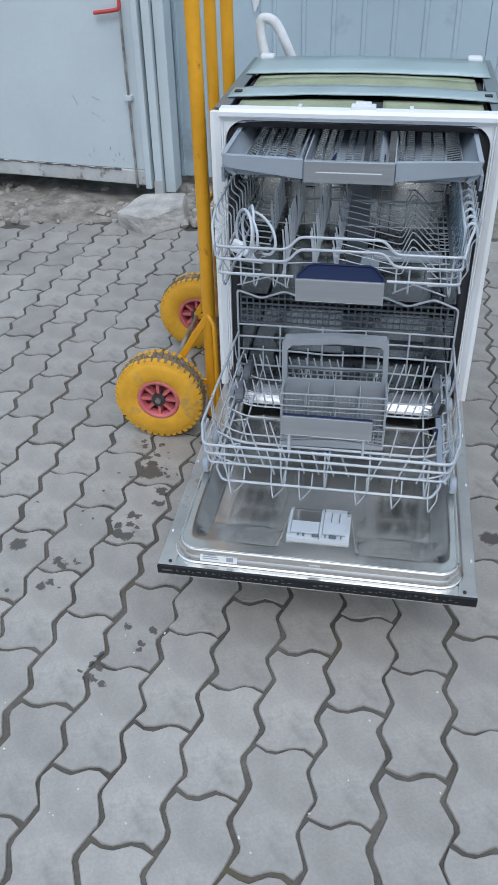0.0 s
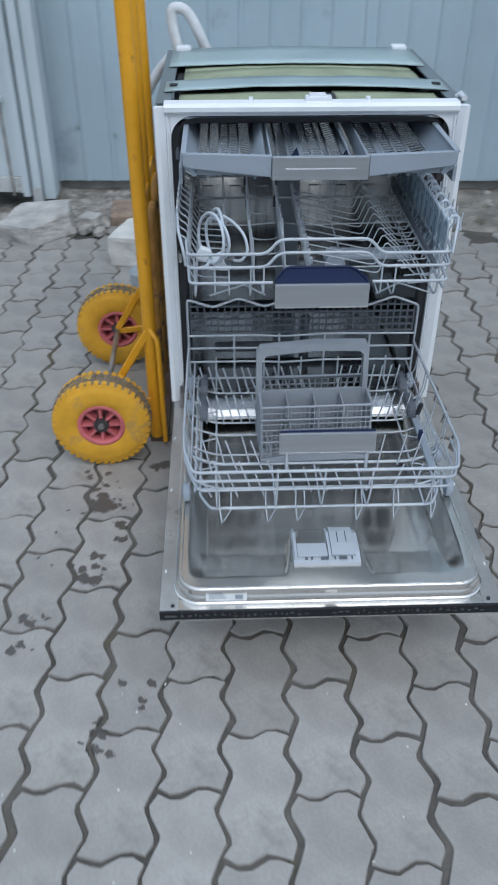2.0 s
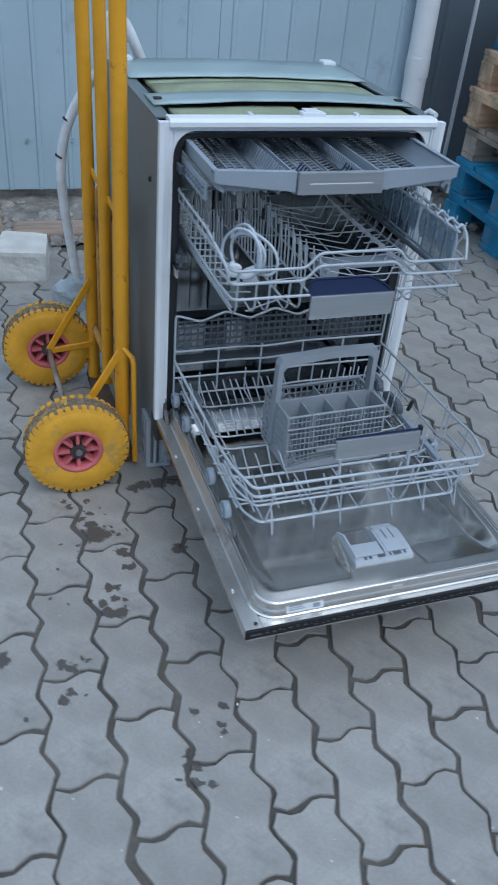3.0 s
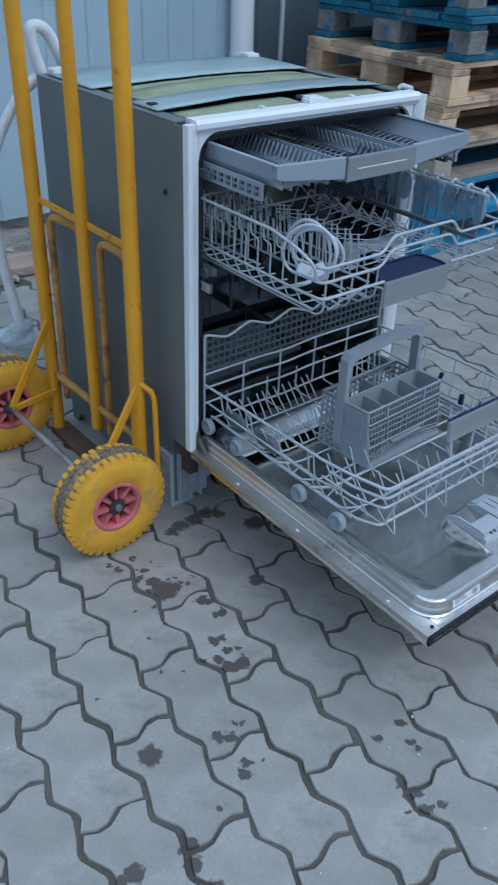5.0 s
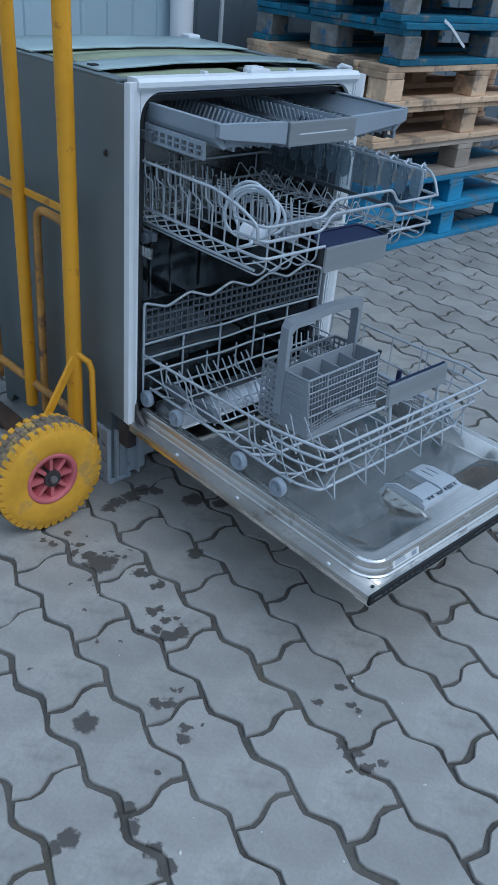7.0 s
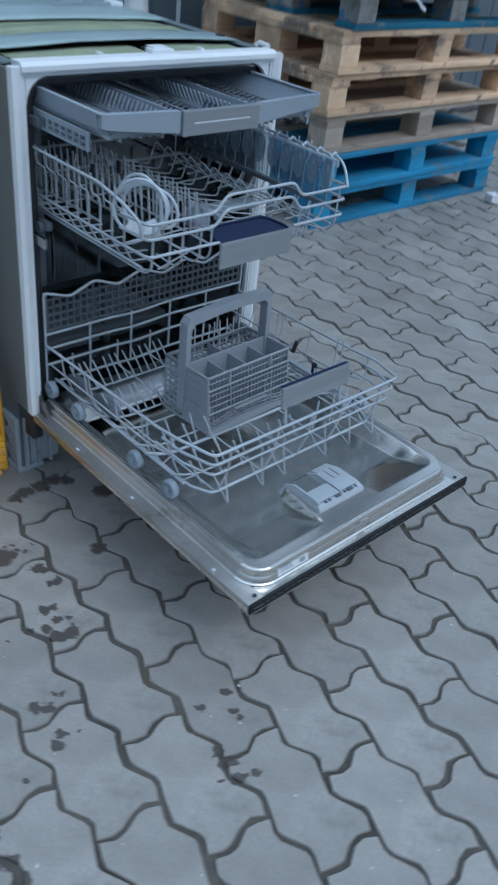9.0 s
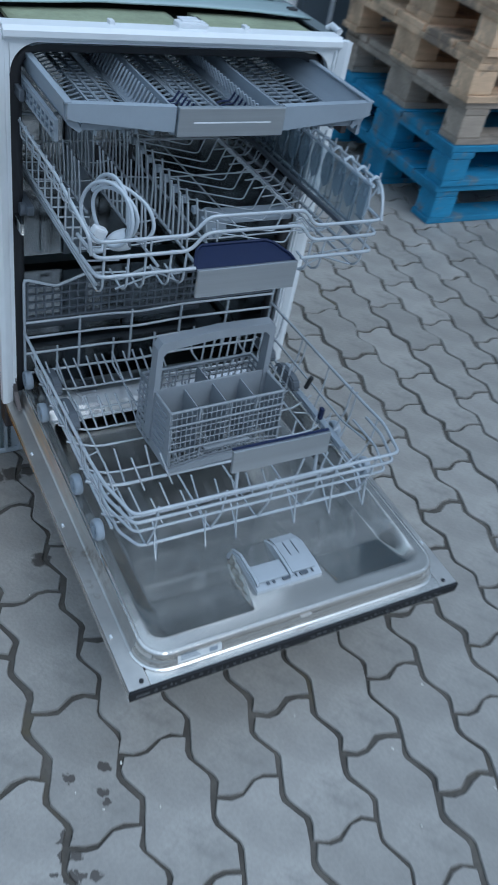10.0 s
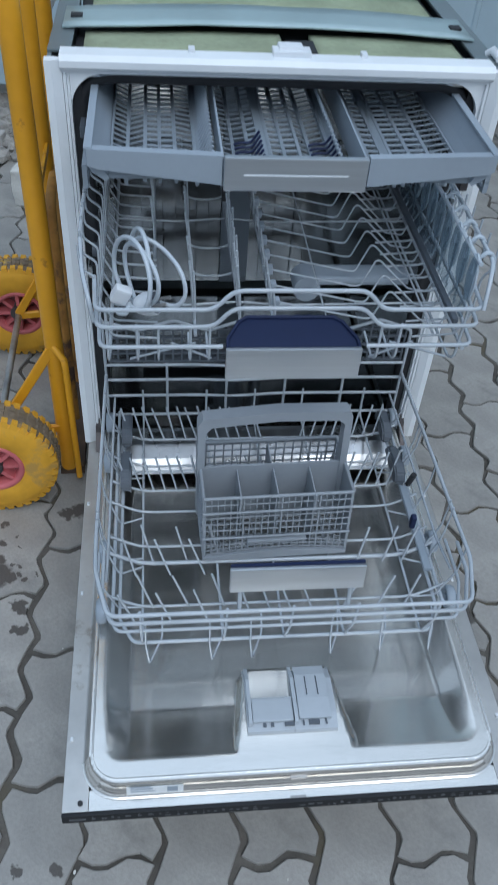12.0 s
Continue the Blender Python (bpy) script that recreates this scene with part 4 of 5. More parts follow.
# ---------- cutlery tray, upper level ----------
tray = thing("cutlery_tray", M, "grey plastic pull-out cutlery tray with a steel front plate", "cutlery tray")
TY0, TY1 = -0.172, 0.27
for s in (-1, 1):
    bm = prism(B(), [(s * 0.245, 0.809), (s * 0.242, 0.785), (s * 0.238, 0.777), (s * 0.222, 0.766), (s * 0.218, 0.770), (s * 0.228, 0.786), (s * 0.238, 0.806)], 1, TY0 + 0.004, TY1)
    part("tray_side", bm, PLASTIC, tray)
    part("tray_rim", box(B(), min(s * 0.2355, s * 0.2455), max(s * 0.2355, s * 0.2455), TY0 - 0.005, TY1, 0.8075, 0.811, 0.0015), PLASTIC, tray)
    # front wing, deeper towards the handle
    pts = [(s * 0.242, 0.809), (s * 0.242, 0.789), (s * 0.23, 0.785), (s * 0.0875, 0.768), (s * 0.0875, 0.8035), (s * 0.21, 0.808)]
    part("front_wing", prism(B(), pts, 1, TY0 - 0.006, TY0 + 0.006), PLASTIC, tray)
    part("divider", box(B(), s * 0.086 - 0.0015, s * 0.086 + 0.0015, TY0 + 0.006, TY1, 0.76, 0.798, 0.001), PLASTIC, tray)
    bm = B()
    x = s * 0.248
    box(bm, x - 0.003, x + 0.003, -0.15, 0.09, 0.77, 0.777)
    box(bm, x - 0.003, x + 0.003, -0.15, 0.09, 0.748, 0.753)
    for k in range(13):
        y = -0.15 + 0.0195 * k
        box(bm, x - 0.003, x + 0.003, y, y + 0.006, 0.7525, 0.7705)
    box(bm, x - 0.003, x + 0.003, -0.15, 0.09, 0.7605, 0.7625)
    part("side_runner", bm, PLASTIC, tray, "grey runner with square holes")
part("front_plate", box(B(), -0.0855, 0.0855, TY0 - 0.011, TY0 - 0.002, 0.763, 0.8045, 0.002), PLATE, tray, "brushed steel front plate")
part("plate_line", box(B(), -0.062, 0.062, TY0 - 0.0118, TY0 - 0.0109, 0.7825, 0.7842), WHITE, tray, "thin white line")
for s in (-1, 1):
    part("front_sill", box(B(), s * 0.153 - 0.065, s * 0.153 + 0.065, TY0 + 0.006, TY0 + 0.009, 0.769, 0.79), TRAY, tray)
part("tray_back", box(B(), -0.24, 0.24, TY1 - 0.004, TY1 + 0.002, 0.772, 0.806, 0.001), PLASTIC, tray)


def blade(bm, x0, x1, y, z0, z1, deep, tilt):
    """A short louvre blade between two rails, its rear edge raised by tilt."""
    v = [bm.verts.new(c) for c in ((x0, y, z0), (x0, y + deep, z0 + tilt), (x1, y + deep, z1 + tilt), (x1, y, z1),
                                   (x0, y, z0 + 0.0018), (x0, y + deep, z0 + tilt + 0.0018), (x1, y + deep, z1 + tilt + 0.0018), (x1, y, z1 + 0.0018))]
    for q in ((0, 1, 2, 3), (7, 6, 5, 4), (0, 4, 5, 1), (1, 5, 6, 2), (2, 6, 7, 3), (3, 7, 4, 0)):
        bm.faces.new([v[i] for i in q])


def tray_column(kind, x0, x1, z0, z1):
    """One lengthwise strip of the tray floor: louvres, square holes or a plain sloping plate."""
    bm = B()
    for x, z in ((x0, z0), (x1, z1)):
        box(bm, x - 0.0012, x + 0.0012, TY0 + 0.006, TY1 - 0.004, z - 0.005, z + 0.002)
    if kind == "plate":
        prism(bm, [(x0 + 0.0012, z0 - 0.001), (x1 - 0.0012, z1 - 0.001), (x1 - 0.0012, z1 + 0.001), (x0 + 0.0012, z0 + 0.001)], 1, TY0 + 0.006, TY1 - 0.004)
    else:
        pitch, deep, tilt = (0.0158, 0.0055, -0.0015) if kind == "louvre" else (0.0165, 0.0052, 0.0)
        y = TY0 + 0.010
        while y < TY1 - 0.012:
            blade(bm, x0 + 0.0012, x1 - 0.0012, y, z0 - 0.001, z1 - 0.001, deep, tilt)
            y += pitch
    return tagged(part("floor_strip", bm, TRAY, tray), kind="" if kind == "plate" else "stuff")


for row in (("louvre", -0.218, -0.2, 0.774, 0.767), ("louvre", -0.198, -0.178, 0.766, 0.771), ("holes", -0.176, -0.16, 0.77, 0.769), ("holes", -0.158, -0.141, 0.769, 0.769),
            ("louvre", -0.139, -0.116, 0.769, 0.765), ("plate", -0.114, -0.1, 0.766, 0.772),
            ("louvre", -0.083, -0.066, 0.765, 0.761), ("louvre", -0.064, -0.047, 0.761, 0.764), ("holes", -0.045, -0.031, 0.764, 0.767), ("plate", -0.029, -0.02, 0.766, 0.766), ("holes", -0.018, -0.002, 0.766, 0.765),
            ("holes", 0.0, 0.018, 0.765, 0.766), ("louvre", 0.02, 0.034, 0.765, 0.761), ("louvre", 0.036, 0.058, 0.761, 0.766), ("plate", 0.06, 0.07, 0.766, 0.772),
            ("louvre", 0.09, 0.104, 0.772, 0.768), ("holes", 0.106, 0.124, 0.768, 0.767), ("plate", 0.126, 0.135, 0.767, 0.769),
            ("holes", 0.137, 0.159, 0.768, 0.769), ("holes", 0.161, 0.184, 0.769, 0.77), ("louvre", 0.186, 0.216, 0.77, 0.775)):
    tray_column(*row)
bm = B()
for x in (-0.05, 0.047):
    y = TY0 + 0.015
    while y < TY0 + 0.11:
        tube(bm, bend([(x - 0.014, y, 0.766), (x - 0.008, y, 0.769), (x + 0.008, y, 0.769), (x + 0.018, y, 0.785)], 0.004, 2), 0.0018, 5)
        y += 0.0135
tagged(part("prong_comb", bm, BLUE, tray, "navy cutlery prongs"), kind="stuff")
for x0, lean in ((-0.108, 0.012), (0.07, -0.014)):
    bm = B()
    y = TY0 + 0.014
    while y < TY1 - 0.02:
        tube(bm, [(x0, y, 0.768), (x0 + lean, y, 0.796)], 0.0022, 5)
        y += 0.0125
    tagged(part("comb", bm, PLASTIC, tray), kind="stuff")
part("tray_support", box(B(), 0.215, 0.225, -0.15, -0.11, 0.75, 0.78, 0.002), DARK_METAL, tray)

# ---------- upper rack ----------
upper = thing("upper_rack", M, "pulled-out upper dish rack of grey coated wire with a navy handle", "dish rack")
RT = 0.0016
UF, UB, UX = -0.297, 0.20, 0.232


def front_rise(z, hump, x, y):
    pts = [(-x, y + 0.07, z), (-x + 0.004, y, z)]
    pts += [(-0.10, y, z), (-0.078, y, z + hump), (0.078, y, z + hump), (0.10, y, z)] if hump else []
    return bend(pts + [(x - 0.018, y, z), (x - 0.012, y + 0.07, z)], 0.012, 3)


for z, hump in ((0.674, 0.026), (0.650, 0.026)):
    pts = front_rise(z, hump, UX + 0.008, UF)
    part("rim_wire", tube(B(), pts, 0.0028, 8), WIRE, upper)
for s in (-1, 1):
    e = 0.013 if s > 0 else 0.0
    pts = bend([(s * 0.088, UF, 0.621), (s * (UX + 0.002 - e), UF, 0.621), (s * (UX + 0.006 - e), UF + 0.07, 0.621)], 0.012, 3)
    part("rim_wire", tube(B(), pts, 0.0028, 8), WIRE, upper)
    # raised side rail, dropping to the front
    if s > 0:
        pts = bend([(0.248, UB, 0.713), (0.238, -0.255, 0.713), (0.229, -0.28, 0.70), (0.223, UF, 0.672)], 0.012, 3)
    else:
        pts = bend([(s * 0.255, UB, 0.715), (s * 0.256, -0.19, 0.713), (s * 0.252, -0.25, 0.698), (s * 0.243, UF + 0.012, 0.676), (s * 0.24, UF + 0.012, 0.65)], 0.012, 3)
    part("side_rail", tube(B(), pts, 0.0028, 8), WIRE, upper)
    part("side_rail", tube(B(), [(s * 0.238, UB, 0.625), (s * 0.238, UF + 0.07, 0.621)], 0.0028, 6), WIRE, upper)
    part("side_rail", tube(B(), [(s * 0.225, UB, 0.592), (s * 0.225, UF + 0.03, 0.592)], 0.0028, 6), WIRE, upper)
    for k in range(13):
        y = -0.235 + 0.034 * k
        d = 0.007 if s > 0 else 0.0
        pts = bend([(s * 0.256 - d, y, 0.721), (s * 0.255 - d, y, 0.69), (s * 0.238, y, 0.678), (s * 0.238, y, 0.622), (s * 0.222, y, 0.592), (s * 0.166, y, 0.588)], 0.006, 2)
        part("side_wire", tube(B(), pts, RT, 5), WIRE, upper)
    # runner carrying the rollers
    part("runner", box(B(), s * 0.247 - 0.006, s * 0.247 + 0.006, -0.02, 0.19, 0.572, 0.588, 0.003), PLASTIC_DARK, upper, "grey plastic rack runner")
    for y in (0.0, 0.15):
        bm = lathe(B(), [(0.0105, -0.005), (0.0105, 0.005)], (0, 0, 0), 12)
        bmesh.ops.rotate(bm, verts=bm.verts, matrix=Matrix.Rotation(radians(90), 3, "Z"))
        bmesh.ops.translate(bm, verts=bm.verts, vec=(s * 0.255, y, 0.5755))
        part("roller", bm, PLASTIC_DARK, upper)
for k in (1, 3, 5, 7, 9):
    y = UB - 0.025 - 0.0375 * k
    if k in (3, 9):
        line = bend([(-0.225, y, 0.592), (-0.13, y, 0.588), (-0.06, y, 0.594), (0.0, y, 0.588), (0.225, y, 0.592)], 0.02, 2)
    else:
        line = bend([(-0.118, y, 0.592), (-0.105, y, 0.586), (-0.072, y, 0.586), (-0.058, y, 0.593)], 0.012, 2)
    part("floor_wire", tube(B(), line, RT, 5), WIRE, upper)
for x in (-0.225, 0.205):
    part("floor_wire", tube(B(), bend([(x, UB, 0.65), (x, UB, 0.586), (x, UF + 0.02, 0.586), (x, UF + 0.004, 0.60), (x, UF + 0.002, 0.676)], 0.008, 2), RT + 0.0003, 6), WIRE, upper)
for x in (-0.19, -0.165, -0.127, -0.104, 0.104, 0.128):
    part("front_wire", tube(B(), bend([(x, UF + 0.07, 0.59), (x, UF + 0.02, 0.586), (x, UF + 0.004, 0.60), (x, UF + 0.002, 0.652)], 0.008, 2), RT + 0.0002, 6), WIRE, upper)
for z in (0.6, 0.65):
    part("back_wire", tube(B(), bend([(-0.235, UB - 0.05, z), (-0.235, UB, z), (0.235, UB, z), (0.235, UB - 0.05, z)], 0.02, 3), 0.0028, 6), WIRE, upper)
for s in (-1, 1):
    bm = B()
    tube(bm, [(s * 0.2, UF + 0.02, 0.588), (s * 0.12, UF + 0.012, 0.618)], RT, 5)
    tube(bm, [(s * 0.1, UF + 0.02, 0.588), (s * 0.15, UF + 0.012, 0.618)], RT, 5)
    part("brace_wire", bm, WIRE, upper)
# tine rows
for x, h, lean, count, pitch in ((-0.168, 0.072, -0.004, 11, 0.0205), (-0.118, 0.078, -0.005, 20, 0.0205), (-0.058, 0.085, -0.006, 22, 0.0185), (-0.014, 0.06, -0.008, 12, 0.0365)):
    part("tine_rail", tube(B(), [(x, UB, 0.592), (x, max(-0.235, UB - 0.03 - pitch * count), 0.592)], 0.0026, 6), WIRE, upper)
    tine = mesh_of("tine", tube(B(), [(0, 0, 0), (lean * 0.3, 0, h * 0.5), (lean, 0, h)], 0.0018, 6), WIRE)
    for k in range(count):
        ob = new("tine", tine)
        ob.parent = upper
        ob.matrix_local = pose(x, UB - 0.015 - pitch * k, 0.59, random.uniform(-2, 2), random.uniform(-2, 2), 0)
for k in range(11):
    y = UB - 0.02 - 0.0385 * k
    line = [(x, y - 0.003, z) for x, z in ((-0.012, 0.624), (0.105, 0.598), (0.115, 0.598), (0.131, 0.639), (0.137, 0.639), (0.184, 0.594), (0.212, 0.59), (0.224, 0.628))]
    part("cup_wire", tube(B(), bend(line, 0.004, 2), 0.0013, 5), WIRE, upper, "bent wire cup support")
    part("wire_clip", box(B(), -0.019, -0.009, y - 0.006, y + 0.006, 0.617, 0.628, 0.002), PLASTIC, upper, "pale grey wire clip")
for x in (0.055, 0.19):
    part("cup_rail", tube(B(), [(x, UB, 0.6), (x, UF + 0.05, 0.6)], RT, 5), WIRE, upper)
for x, y in ((-0.124, 0.03), (-0.066, 0.03), (-0.124, 0.15)):
    part("tine_tab", box(B(), x - 0.003, x + 0.003, y - 0.004, y + 0.004, 0.64, 0.664, 0.002), GASKET, upper, "small black tine tab")
part("spray_arm", box(B(), 0.04, 0.2, -0.09, -0.05, 0.571, 0.584, 0.006), PLASTIC, upper, "grey spray arm under the rack")
part("spray_hub", lathe(B(), [(0.02, -0.02), (0.02, 0.02)], (0.05, -0.07, 0.565), 14), PLASTIC, upper)
# flip-up cup shelf, clear plastic
shelf = part("cup_shelf", box(B(), 0.214, 0.219, -0.255, 0.16, 0.632, 0.71, 0.002), CLEAR, upper, "clear fold-up cup shelf")
for k in range(11):
    y = -0.245 + 0.038 * k
    # a moulded petal with a hooked tip that hangs over the side rail
    petal = [(y + 0.016 * u, 0.662 + 0.056 * v) for u, v in ((-0.75, 0.0), (-1.0, 0.35), (-0.8, 0.7), (-0.35, 0.95), (0.0, 1.02), (0.35, 0.95), (0.8, 0.7), (1.0, 0.35), (0.75, 0.0), (0.0, -0.18))]
    part("shelf_petal", prism(B(), petal, 0, 0.2192, 0.2214), HOOK, shelf)
    bm = tube(B(), bend([(0.22, y, 0.69), (0.2225, y, 0.712), (0.232, y, 0.722), (0.242, y, 0.714), (0.246, y, 0.692)], 0.006, 2), 0.0028, 6)
    part("shelf_finger", bm, HOOK, shelf)
for k in range(11):
    y = -0.226 + 0.038 * k
    part("shelf_rib", box(B(), 0.2125, 0.2145, y - 0.0015, y + 0.0015, 0.64, 0.7), CLEAR, shelf)
part("shelf_hinge", box(B(), 0.205, 0.213, -0.26, 0.17, 0.626, 0.634, 0.002), PLASTIC_DARK, shelf, "dark hinge bar of the cup shelf")
part("shelf_rail", tube(B(), [(0.221, -0.26, 0.712), (0.221, 0.17, 0.712)], 0.003, 6), HOOK, shelf)
# handle
handle = part("handle", box(B(), -0.084, 0.084, UF - 0.003, UF + 0.003, 0.572, 0.6175, 0.0015), PLATE, upper, "brushed steel handle plate")
bm = B()
arch = [(-0.082, UF + 0.003), (-0.081, UF + 0.018), (-0.066, UF + 0.046), (-0.055, UF + 0.054), (0.055, UF + 0.054), (0.066, UF + 0.046), (0.081, UF + 0.018), (0.082, UF + 0.003)]
prism(bm, arch, 2, 0.609, 0.613)
tube(bm, [(x, y, 0.6145) for x, y in arch], 0.0022, 6)
for v in bm.verts:
    v.co.z += (v.co.y - UF) * 0.2
part("grip_pocket", bm, BLUE, handle, "navy plastic grip pocket")

# power cable with plug lying in the upper rack
cable = thing("power_cable", M, "coiled white power cable with plug lying in the upper rack", "cable")
pts = []
for k in range(110):
    a = -1.9 + k / 109 * math.tau * 2.75
    u = k / 109
    x = -0.195 + 0.012 * u + (0.02 + 0.008 * math.sin(a * 0.37)) * math.cos(a)
    y = -0.226 + 0.02 * u - 0.036 * math.cos(a + 0.3 * u) + 0.008 * math.sin(a * 0.5)
    pts.append((x, y, 0.668 + 0.006 * u + (0.042 + 0.006 * math.sin(0.65 * a)) * math.sin(a) + 0.006 * math.cos(a)))
part("coil", tube(B(), pts, 0.0028, 8), CABLE, cable)
line = bend([pts[-1], (-0.183, -0.19, 0.708), (-0.158, -0.2, 0.698), (-0.136, -0.226, 0.683), (-0.129, -0.238, 0.655), (-0.142, -0.236, 0.634), (-0.164, -0.222, 0.634)], 0.02, 5)
part("cable_end", tube(B(), line, 0.0028, 8), CABLE, cable)
part("cable_end", tube(B(), bend([pts[0], (-0.204, -0.236, 0.626), (-0.214, -0.226, 0.62), (-0.216, -0.21, 0.612)], 0.006, 3), 0.0032, 8), CABLE, cable)
bm = lathe(B(), [(0.0075, -0.016), (0.011, -0.013), (0.0145, -0.004), (0.0155, 0.008), (0.015, 0.0125)], (0, 0, 0), 18)
plug = part("plug", bm, WHITE, cable, "round white mains plug")
plug.matrix_local = pose(-0.178, -0.226, 0.634, 0, 0, -112) @ pose(0, 0, 0, 22, 0, 0)
part("plug_face", lathe(B(), [(0.0138, 0.0126), (0.0132, 0.0136)], (0, 0, 0), 18), PLASTIC_DARK, plug, "grey face of the plug")
for dx in (-0.0085, 0.0085):
    part("pin", tube(B(), [(dx, 0.013, 0), (dx, 0.03, 0)], 0.0022, 6), AXLE, plug)
clip = part("cable_clip", box(B(), -0.011, 0.011, -0.007, 0.007, -0.012, 0.012, 0.004), WHITE, cable, "white strain relief block")
clip.matrix_local = pose(-0.21, -0.222, 0.645, 12, 25, 10)

def lattice(u0, u1, z0, z1, nu, nz, put, t=0.0022):
    bm = B()
    for k in range(nu + 1):
        u = u0 + (u1 - u0) * k / nu
        put(bm, u - t / 2, u + t / 2, z0, z1)
    for k in range(nz + 1):
        z = z0 + (z1 - z0) * k / nz
        put(bm, u0, u1, z - t / 2, z + t / 2)
    return bm


# ---------- lower rack ----------
lower = thing("lower_rack", M, "grey coated wire lower dish rack standing on the open door", "dish rack")
LF, LB, LX, FZ = -0.492, 0.0, 0.255, 0.246


def loop(z, inset, y_back=LB):
    x = LX - inset
    return bend([(-x, y_back, z), (-x, -0.425, z), (-x + 0.02, LF + inset, z), (x - 0.02, LF + inset, z), (x, -0.425, z), (x, y_back, z)], 0.010, 3)


part("rim_wire", tube(B(), bend([(-LX, LB, 0.335), (-LX, -0.36, 0.346), (-LX + 0.002, -0.42, 0.352), (-LX + 0.02, LF, 0.352), (LX - 0.02, LF, 0.352), (LX - 0.002, -0.42, 0.352), (LX, -0.36, 0.346), (LX, LB, 0.335)], 0.012, 3), 0.003, 8), WIRE, lower)
for z, inset, y_back, r in ((0.330, 0.003, -0.375, 0.0029), (0.305, 0.008, -0.35, 0.0024)):
    part("rim_wire", tube(B(), loop(z, inset, y_back), r, 8), WIRE, lower)
part("rim_wire", tube(B(), loop(FZ, 0.028), 0.0028, 8), WIRE, lower)
for s in (-1, 1):
    x = s * LX
    part("side_rail", tube(B(), bend([(x - s * 0.012, LB, 0.285), (x - s * 0.012, -0.33, 0.285), (x - s * 0.012, -0.4, 0.30)], 0.01, 2), 0.0022, 6), WIRE, lower)
    for k, y in enumerate((-0.055, -0.135, -0.15, -0.235, -0.315, -0.33, -0.4)):
        part("side_wire", tube(B(), bend([(x, y, 0.352 if y < -0.3 else 0.342), (x - s * 0.004, y - 0.004, 0.30), (x - s * 0.026, y - 0.006 - 0.012 * (k % 2), FZ), (x - s * 0.06, y - 0.006, FZ)], 0.006, 2), RT, 5), WIRE, lower)
    for y in (-0.012, -0.11, -0.30, -0.405):
        w = part("wheel", lathe(B(), [(0.008, -0.004), (0.0125, -0.004), (0.0135, -0.007), (0.0165, -0.0065), (0.018, -0.003), (0.018, 0.003), (0.0165, 0.0065), (0.0135, 0.007), (0.0125, 0.004), (0.008, 0.004)], (0, 0, 0), 18), PLASTIC, lower)
        w.matrix_local = pose(s * 0.253, y, 0.2385, 0, 0, 90)
        c = part("axle_cap", lathe(B(), [(0.0062, -0.008), (0.0062, 0.008)], (0, 0, 0), 10), PLASTIC, w)
    bm = B()
    tube(bm, [(s * 0.236, -0.42, 0.252), (s * 0.236, 0.0, 0.252)], 0.003, 6)
    part("wheel_rail", bm, WIRE, lower)
    for y0, y1 in ((-0.095, -0.03), (-0.195, -0.12)):
        bm = prism(B(), [(y0, 0.256), (y0 - 0.004, 0.266), (y0 + 0.004, 0.279), (y0 + 0.02, 0.284), (y1 - 0.01, 0.281), (y1 + 0.003, 0.27), (y1, 0.26)], 0, s * 0.2215 - 0.0085, s * 0.2215 + 0.0085)
        bmesh.ops.bevel(bm, geom=bm.edges[:], offset=0.003, segments=2, affect="EDGES")
        part("fold_lever", bm, PLASTIC_DARK, lower, "dark grey tine lever")
    if s > 0:
        part("lever_rail", box(B(), 0.22, 0.232, -0.37, -0.2, 0.255, 0.262, 0.002), PLASTIC, lower)
        part("blue_tab", box(B(), s * 0.216 - 0.004, s * 0.216 + 0.004, -0.30, -0.29, 0.27, 0.295, 0.002), BLUE, lower)
        part("dark_tab", tube(B(), [(s * 0.225, -0.22, 0.285), (s * 0.229, -0.225, 0.312)], 0.005, 6), GASKET, lower)
for x in (-0.195, -0.085, 0.0, 0.085, 0.195):
    part("floor_wire", tube(B(), bend([(x, LB, 0.30), (x, LB, FZ - 0.005), (x, LF + 0.03, FZ - 0.005), (x, LF + 0.008, 0.30), (x, LF + 0.003, 0.354)], 0.01, 2), 0.0021, 6), WIRE, lower)
for y in (-0.066, -0.13, -0.185, -0.23, -0.299, -0.33, -0.406):
    r = 0.0032 if y == -0.33 else 0.0021
    part("floor_wire", tube(B(), bend([(-0.245, y + 0.012, 0.26), (-0.2, y, FZ), (0.2, y, FZ), (0.245, y + 0.012, 0.26)], 0.02, 2), r, 6), WIRE, lower)
for x in (-0.19, -0.105, -0.05, 0.06, 0.13, 0.2):
    part("foot_wire", tube(B(), bend([(x, LF + 0.02, 0.30), (x, LF + 0.012, 0.262), (x + 0.004, LF + 0.008, 0.226), (x + 0.022, LF + 0.05, 0.224), (x + 0.022, LF + 0.075, FZ)], 0.006, 2), RT, 5), WIRE, lower)
LEFT = [-0.215 + 0.0185 * k for k in range(13)]
RIGHT = [0.075 + 0.0185 * k for k in range(8)]
FRONT = [-0.205, -0.18, -0.155, -0.13, -0.105, -0.08]
